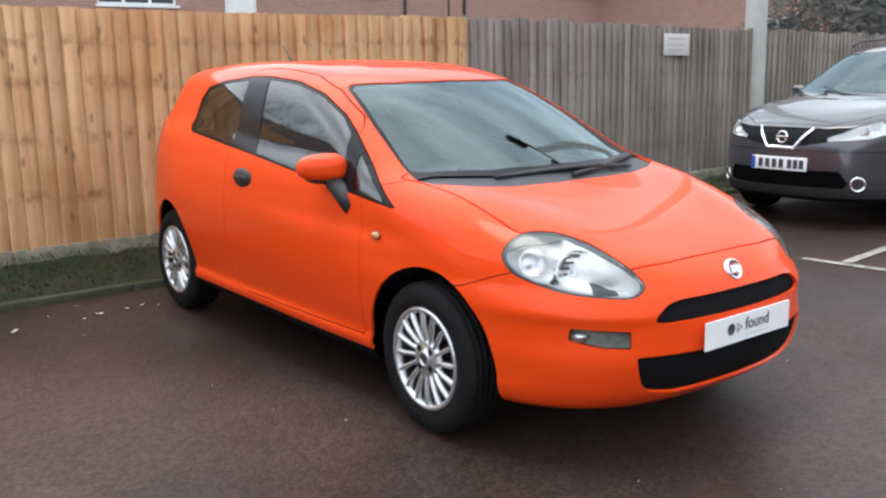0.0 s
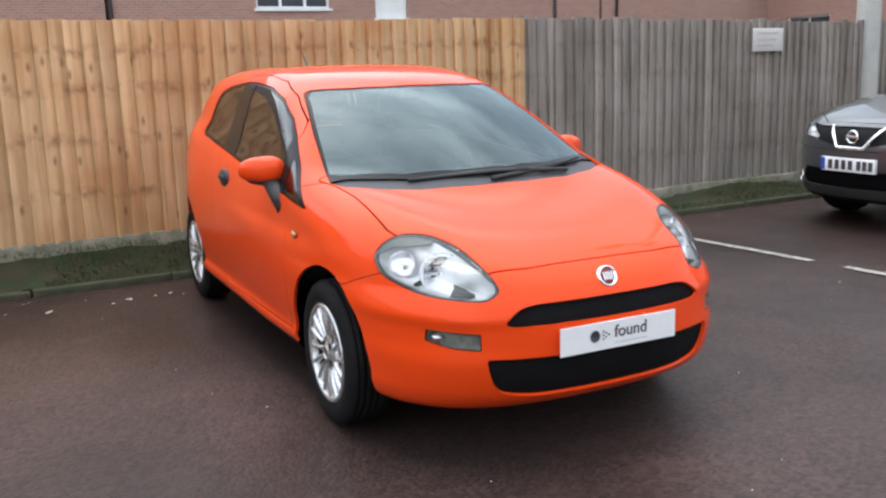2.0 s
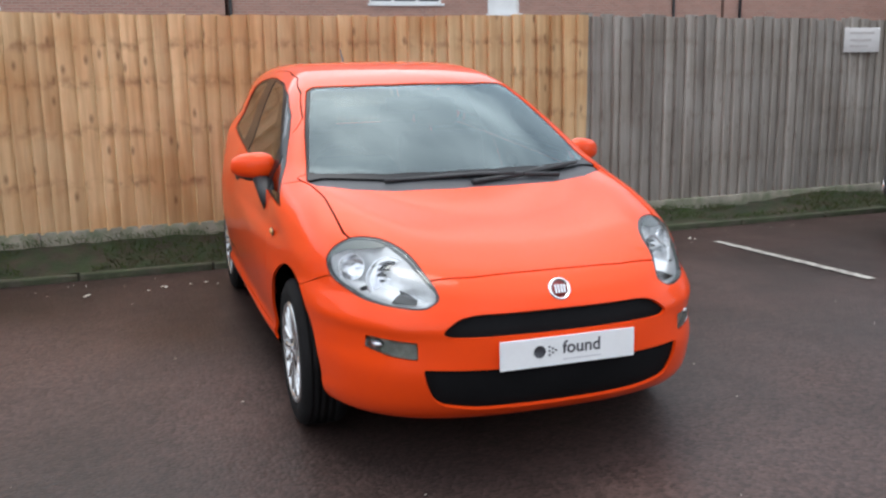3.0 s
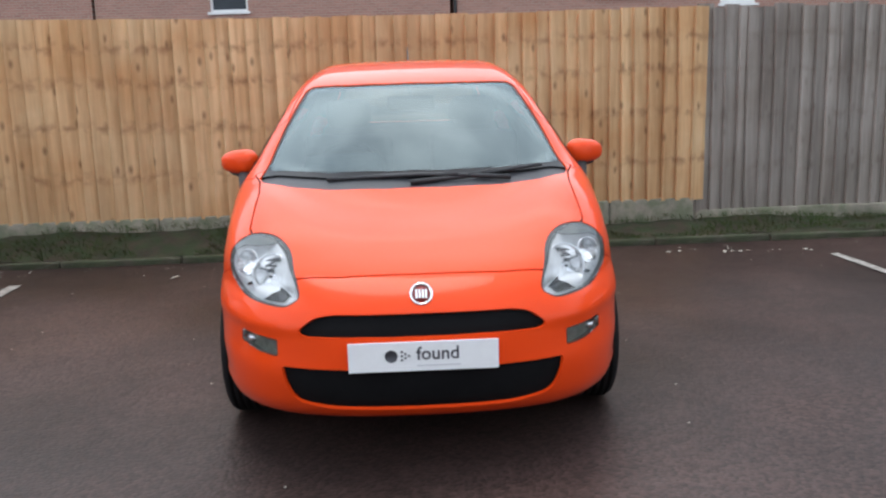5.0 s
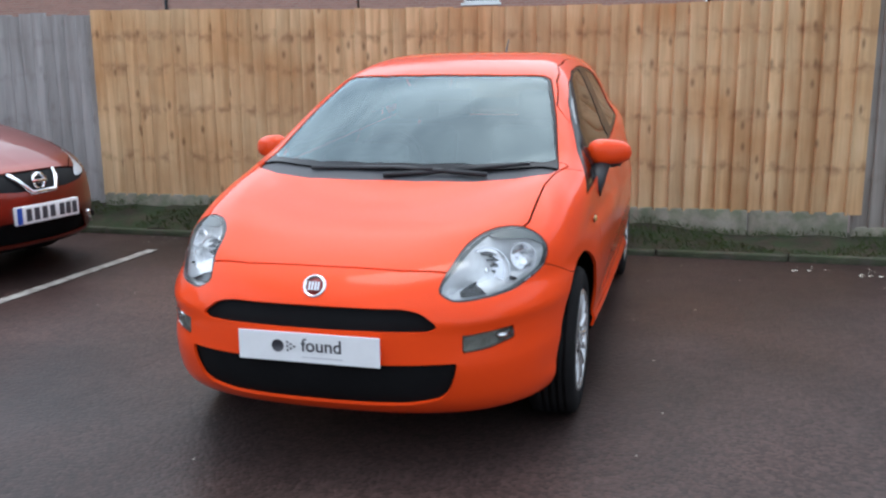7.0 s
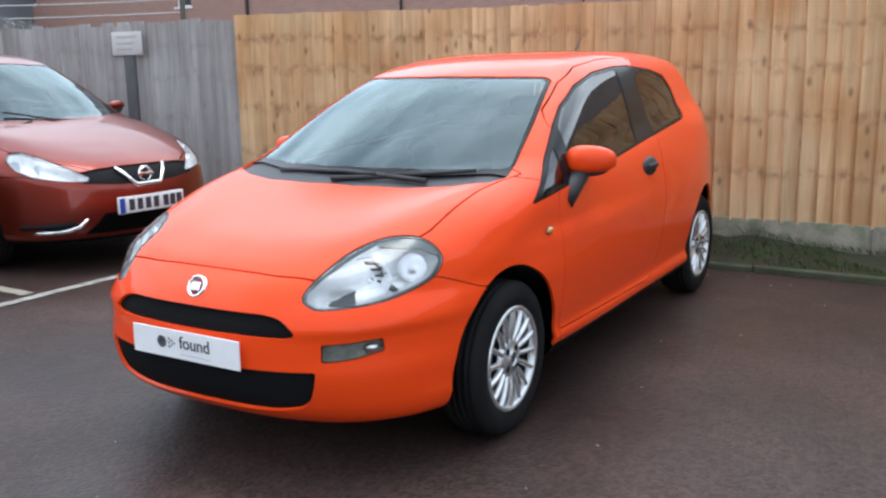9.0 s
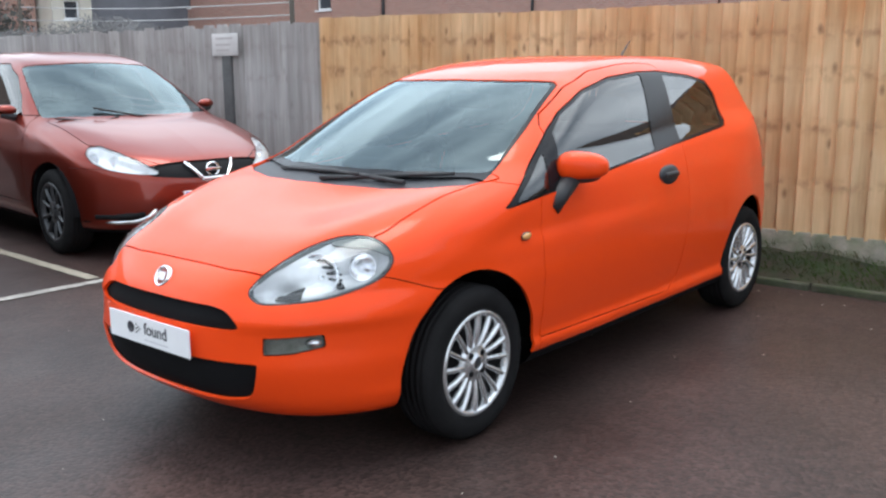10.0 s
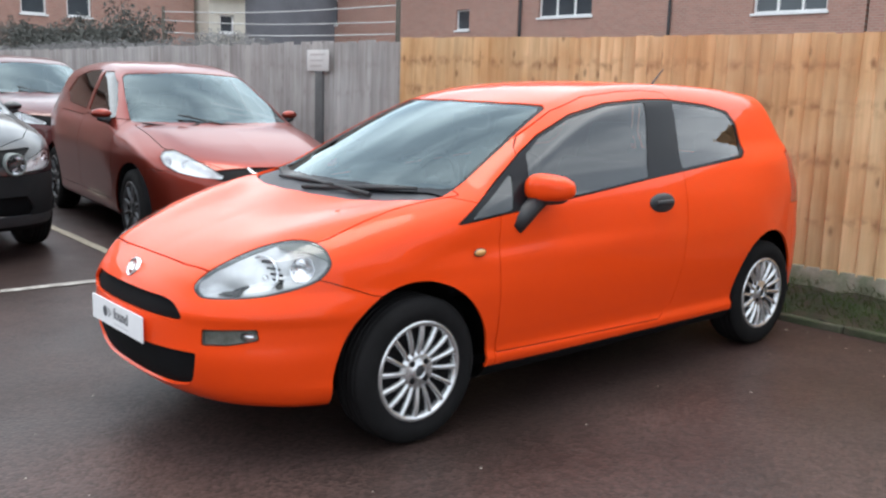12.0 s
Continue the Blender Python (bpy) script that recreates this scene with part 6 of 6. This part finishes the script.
RED_FORM = dict(
    width=spline((0.18, 0.78), (0.25, 0.845), (0.35, 0.862), (0.5, 0.872), (0.65, 0.882), (0.78, 0.880), (0.88, 0.862), (0.95, 0.84), (1.05, 0.80), (1.2, 0.74)),
    plan=spline((-0.9, -0.03), (-0.4, -0.012), (0.1, 0.003), (1.0, 0.0), (2.2, 0.0), (2.7, 0.0), (3.1, -0.04), (3.5, -0.10)),
    nose=spline((0.0, -0.905), (0.15, -0.90), (0.32, -0.868), (0.46, -0.81), (0.58, -0.73), (0.68, -0.62), (0.76, -0.48), (0.82, -0.32), (0.86, -0.1)),
    nose_z=spline((0.18, 0.14), (0.23, 0.05), (0.30, 0.01), (0.42, -0.01), (0.52, 0.0), (0.62, 0.02), (0.70, 0.055), (0.76, 0.10), (0.82, 0.19), (0.9, 0.36)),
    tail=spline((0.0, 3.47), (0.3, 3.46), (0.5, 3.42), (0.66, 3.34), (0.78, 3.18), (0.84, 2.95)),
    tail_z=spline((0.2, -0.12), (0.3, -0.03), (0.42, 0.0), (0.6, 0.0), (0.72, -0.03), (0.9, -0.08), (1.05, -0.12)),
    bonnet=spline((-0.98, 0.598), (-0.85, 0.678), (-0.70, 0.745), (-0.45, 0.832), (-0.2, 0.900), (0.1, 0.962), (0.4, 1.0), (0.8, 1.02), (1.6, 1.04), (2.4, 1.10), (3.4, 1.12)),
    bonnet_x=spline((0.0, 0.0), (0.4, 0.008), (0.6, 0.022), (0.85, 0.07)),
    r_corner=0.12, r_bonnet=0.11, floor=0.185, screen_bow=0.42,
    roof=spline((0.0, 0.88), (0.14, 0.972), (0.4, 1.105), (0.6, 1.205), (0.8, 1.295), (1.0, 1.38), (1.15, 1.43), (1.4, 1.475), (1.8, 1.505), (2.2, 1.500), (2.7, 1.465), (3.3, 1.39)),
    roof_x=spline((0.0, 0.0), (0.3, 0.005), (0.5, 0.018), (0.75, 0.05)),
    cabin=spline((0.6, 0.74), (0.8, 0.82), (0.92, 0.826), (1.0, 0.80), (1.1, 0.76), (1.2, 0.715), (1.3, 0.665), (1.4, 0.61), (1.52, 0.53)),
    cabin_y=spline((0.0, 0.0), (1.7, 0.0), (2.4, -0.01), (2.8, -0.03), (3.3, -0.08)),
    hatch=spline((0.9, 3.42), (1.05, 3.36), (1.2, 3.27), (1.32, 3.2), (1.45, 3.15)),
    hatch_bow=0.28, r_roof=0.10, r_belt=0.05,
)
make_parked_car(
    "red_hatchback", "copper red five-door hatchback parked across the bay", RED_FORM, pose(-3.86, 1.640, 0, 0, 0, 84) @ Matrix.Scale(1.04, 4), RED_PAINT, 0.315, 2.70,
    lamp=[(0.240, 0.806), (0.17, 0.812), (0.0, 0.766), (-0.16, 0.708), (-0.30, 0.640), (-0.285, 0.620), (-0.12, 0.630), (0.05, 0.656), (0.17, 0.700), (0.240, 0.760)],
    grille=[(-0.2, 0.700), (0.30, 0.692), (0.50, 0.668), (0.48, 0.628), (0.42, 0.602), (0.2, 0.580), (-0.2, 0.580)],
    screen=[(-0.2, 0.15), (0.2, 0.165), (0.45, 0.25), (0.68, 0.40), (0.70, 0.47), (0.63, 0.85), (0.565, 1.14), (0.53, 1.165), (0.3, 1.08), (-0.2, 1.05)],
    openings=[[(0.62, 1.00), (1.48, 1.05), (1.55, 1.40), (1.35, 1.40), (1.08, 1.30), (0.80, 1.14)], [(1.56, 1.055), (2.35, 1.10), (2.60, 1.20), (2.45, 1.34), (2.1, 1.40), (1.64, 1.415)]],
    doors=(0.45, 1.50, 2.42), lower=[(-0.2, 0.40), (0.34, 0.40), (0.38, 0.34), (0.46, 0.26), (-0.2, 0.25)], badge_z=0.632, plate_z=0.440, v_mark=0.19, fog="strip", covers=DARK_ALLOY,
)
CROSSOVER = dict(
    width=spline((0.2, 0.80), (0.28, 0.865), (0.4, 0.885), (0.55, 0.893), (0.7, 0.900), (0.85, 0.898), (0.96, 0.880), (1.05, 0.855), (1.15, 0.815), (1.3, 0.75)),
    plan=spline((-0.9, -0.03), (-0.4, -0.012), (0.1, 0.003), (1.0, 0.0), (2.2, 0.0), (2.7, 0.0), (3.1, -0.04), (3.5, -0.10)),
    nose=spline((0.0, -0.93), (0.15, -0.925), (0.32, -0.90), (0.46, -0.855), (0.60, -0.775), (0.70, -0.67), (0.78, -0.53), (0.84, -0.36), (0.88, -0.1)),
    nose_z=spline((0.2, 0.14), (0.26, 0.06), (0.34, 0.02), (0.48, -0.005), (0.6, 0.0), (0.72, 0.015), (0.82, 0.05), (0.88, 0.09), (0.95, 0.18), (1.05, 0.4)),
    tail=spline((0.0, 3.45), (0.3, 3.44), (0.5, 3.40), (0.68, 3.32), (0.80, 3.16), (0.86, 2.93)),
    tail_z=spline((0.2, -0.12), (0.3, -0.03), (0.45, 0.0), (0.7, 0.0), (0.85, -0.03), (1.0, -0.08), (1.15, -0.12)),
    bonnet=spline((-0.98, 0.78), (-0.86, 0.86), (-0.72, 0.915), (-0.45, 0.985), (-0.2, 1.03), (0.1, 1.075), (0.4, 1.105), (0.8, 1.12), (1.6, 1.13), (2.4, 1.17), (3.4, 1.18)),
    bonnet_x=spline((0.0, 0.0), (0.4, 0.006), (0.6, 0.02), (0.85, 0.07)),
    r_corner=0.12, r_bonnet=0.10, floor=0.22, screen_bow=0.40,
    roof=spline((0.0, 1.0), (0.14, 1.085), (0.4, 1.215), (0.6, 1.31), (0.8, 1.40), (0.95, 1.465), (1.15, 1.52), (1.4, 1.555), (1.8, 1.575), (2.2, 1.57), (2.7, 1.54), (3.3, 1.47)),
    roof_x=spline((0.0, 0.0), (0.3, 0.005), (0.5, 0.018), (0.75, 0.05)),
    cabin=spline((0.6, 0.76), (0.9, 0.84), (1.02, 0.842), (1.1, 0.815), (1.2, 0.775), (1.3, 0.73), (1.4, 0.68), (1.5, 0.625), (1.62, 0.55)),
    cabin_y=spline((0.0, 0.0), (1.7, 0.0), (2.4, -0.01), (2.8, -0.03), (3.3, -0.08)),
    hatch=spline((1.0, 3.40), (1.15, 3.34), (1.3, 3.25), (1.45, 3.17), (1.55, 3.12)),
    hatch_bow=0.28, r_roof=0.10, r_belt=0.05,
)
CROSS_PARTS = dict(
    lamp=[(0.22, 0.885), (0.12, 0.905), (0.0, 0.89), (-0.14, 0.85), (-0.33, 0.775), (-0.34, 0.745), (-0.2, 0.75), (0.0, 0.765), (0.14, 0.80), (0.22, 0.84)],
    grille=[(-0.2, 0.85), (0.36, 0.845), (0.58, 0.86), (0.50, 0.79), (0.38, 0.735), (0.2, 0.70), (-0.2, 0.69)],
    screen=[(-0.2, 0.15), (0.2, 0.165), (0.45, 0.245), (0.68, 0.38), (0.705, 0.45), (0.645, 0.80), (0.585, 1.08), (0.55, 1.105), (0.3, 1.02), (-0.2, 0.99)],
    openings=[[(0.62, 1.09), (1.48, 1.13), (1.55, 1.48), (1.35, 1.48), (1.08, 1.38), (0.80, 1.22)], [(1.56, 1.135), (2.35, 1.17), (2.60, 1.27), (2.45, 1.42), (2.1, 1.48), (1.64, 1.49)]],
    doors=(0.45, 1.50, 2.40), lower=[(-0.2, 0.50), (0.50, 0.50), (0.56, 0.40), (0.50, 0.30), (-0.2, 0.28)],
)
make_parked_car("grey_crossover", "dark grey crossover with chrome grille strip, parked across the bay", CROSSOVER, pose(5.21, 1.755, 0, 0, 0, -90), GREY_PAINT, 0.335, 2.646, rails=True, badge_z=0.768, plate_z=0.545, v_mark=0.25, fog="ring", **CROSS_PARTS)
make_parked_car("dark_crossover", "black small crossover parked beside the red hatchback", CROSSOVER, pose(-4.62, -0.60, 0, 0, 0, 90), BLACK_PAINT, 0.335, 2.53, rails=True, badge_z=0.775, plate_z=0.575, v_mark=0.20, black_front=DARK_PLASTIC, covers=DARK_ALLOY, round_lamp=(0.42, 0.74, 0.085), **{**CROSS_PARTS, "lamp": [(x, z - 0.07) for x, z in CROSS_PARTS["lamp"]]})
make_parked_car("maroon_crossover", "dull maroon crossover parked behind the red hatchback", CROSSOVER, pose(-9.5, 1.98, 0, 0, 0, 90) @ Matrix.Scale(1.06, 4), MAROON_PAINT, 0.335, 2.53, badge_z=0.775, plate_z=0.575, v_mark=0.20, fog="ring", covers=DARK_ALLOY, **CROSS_PARTS)
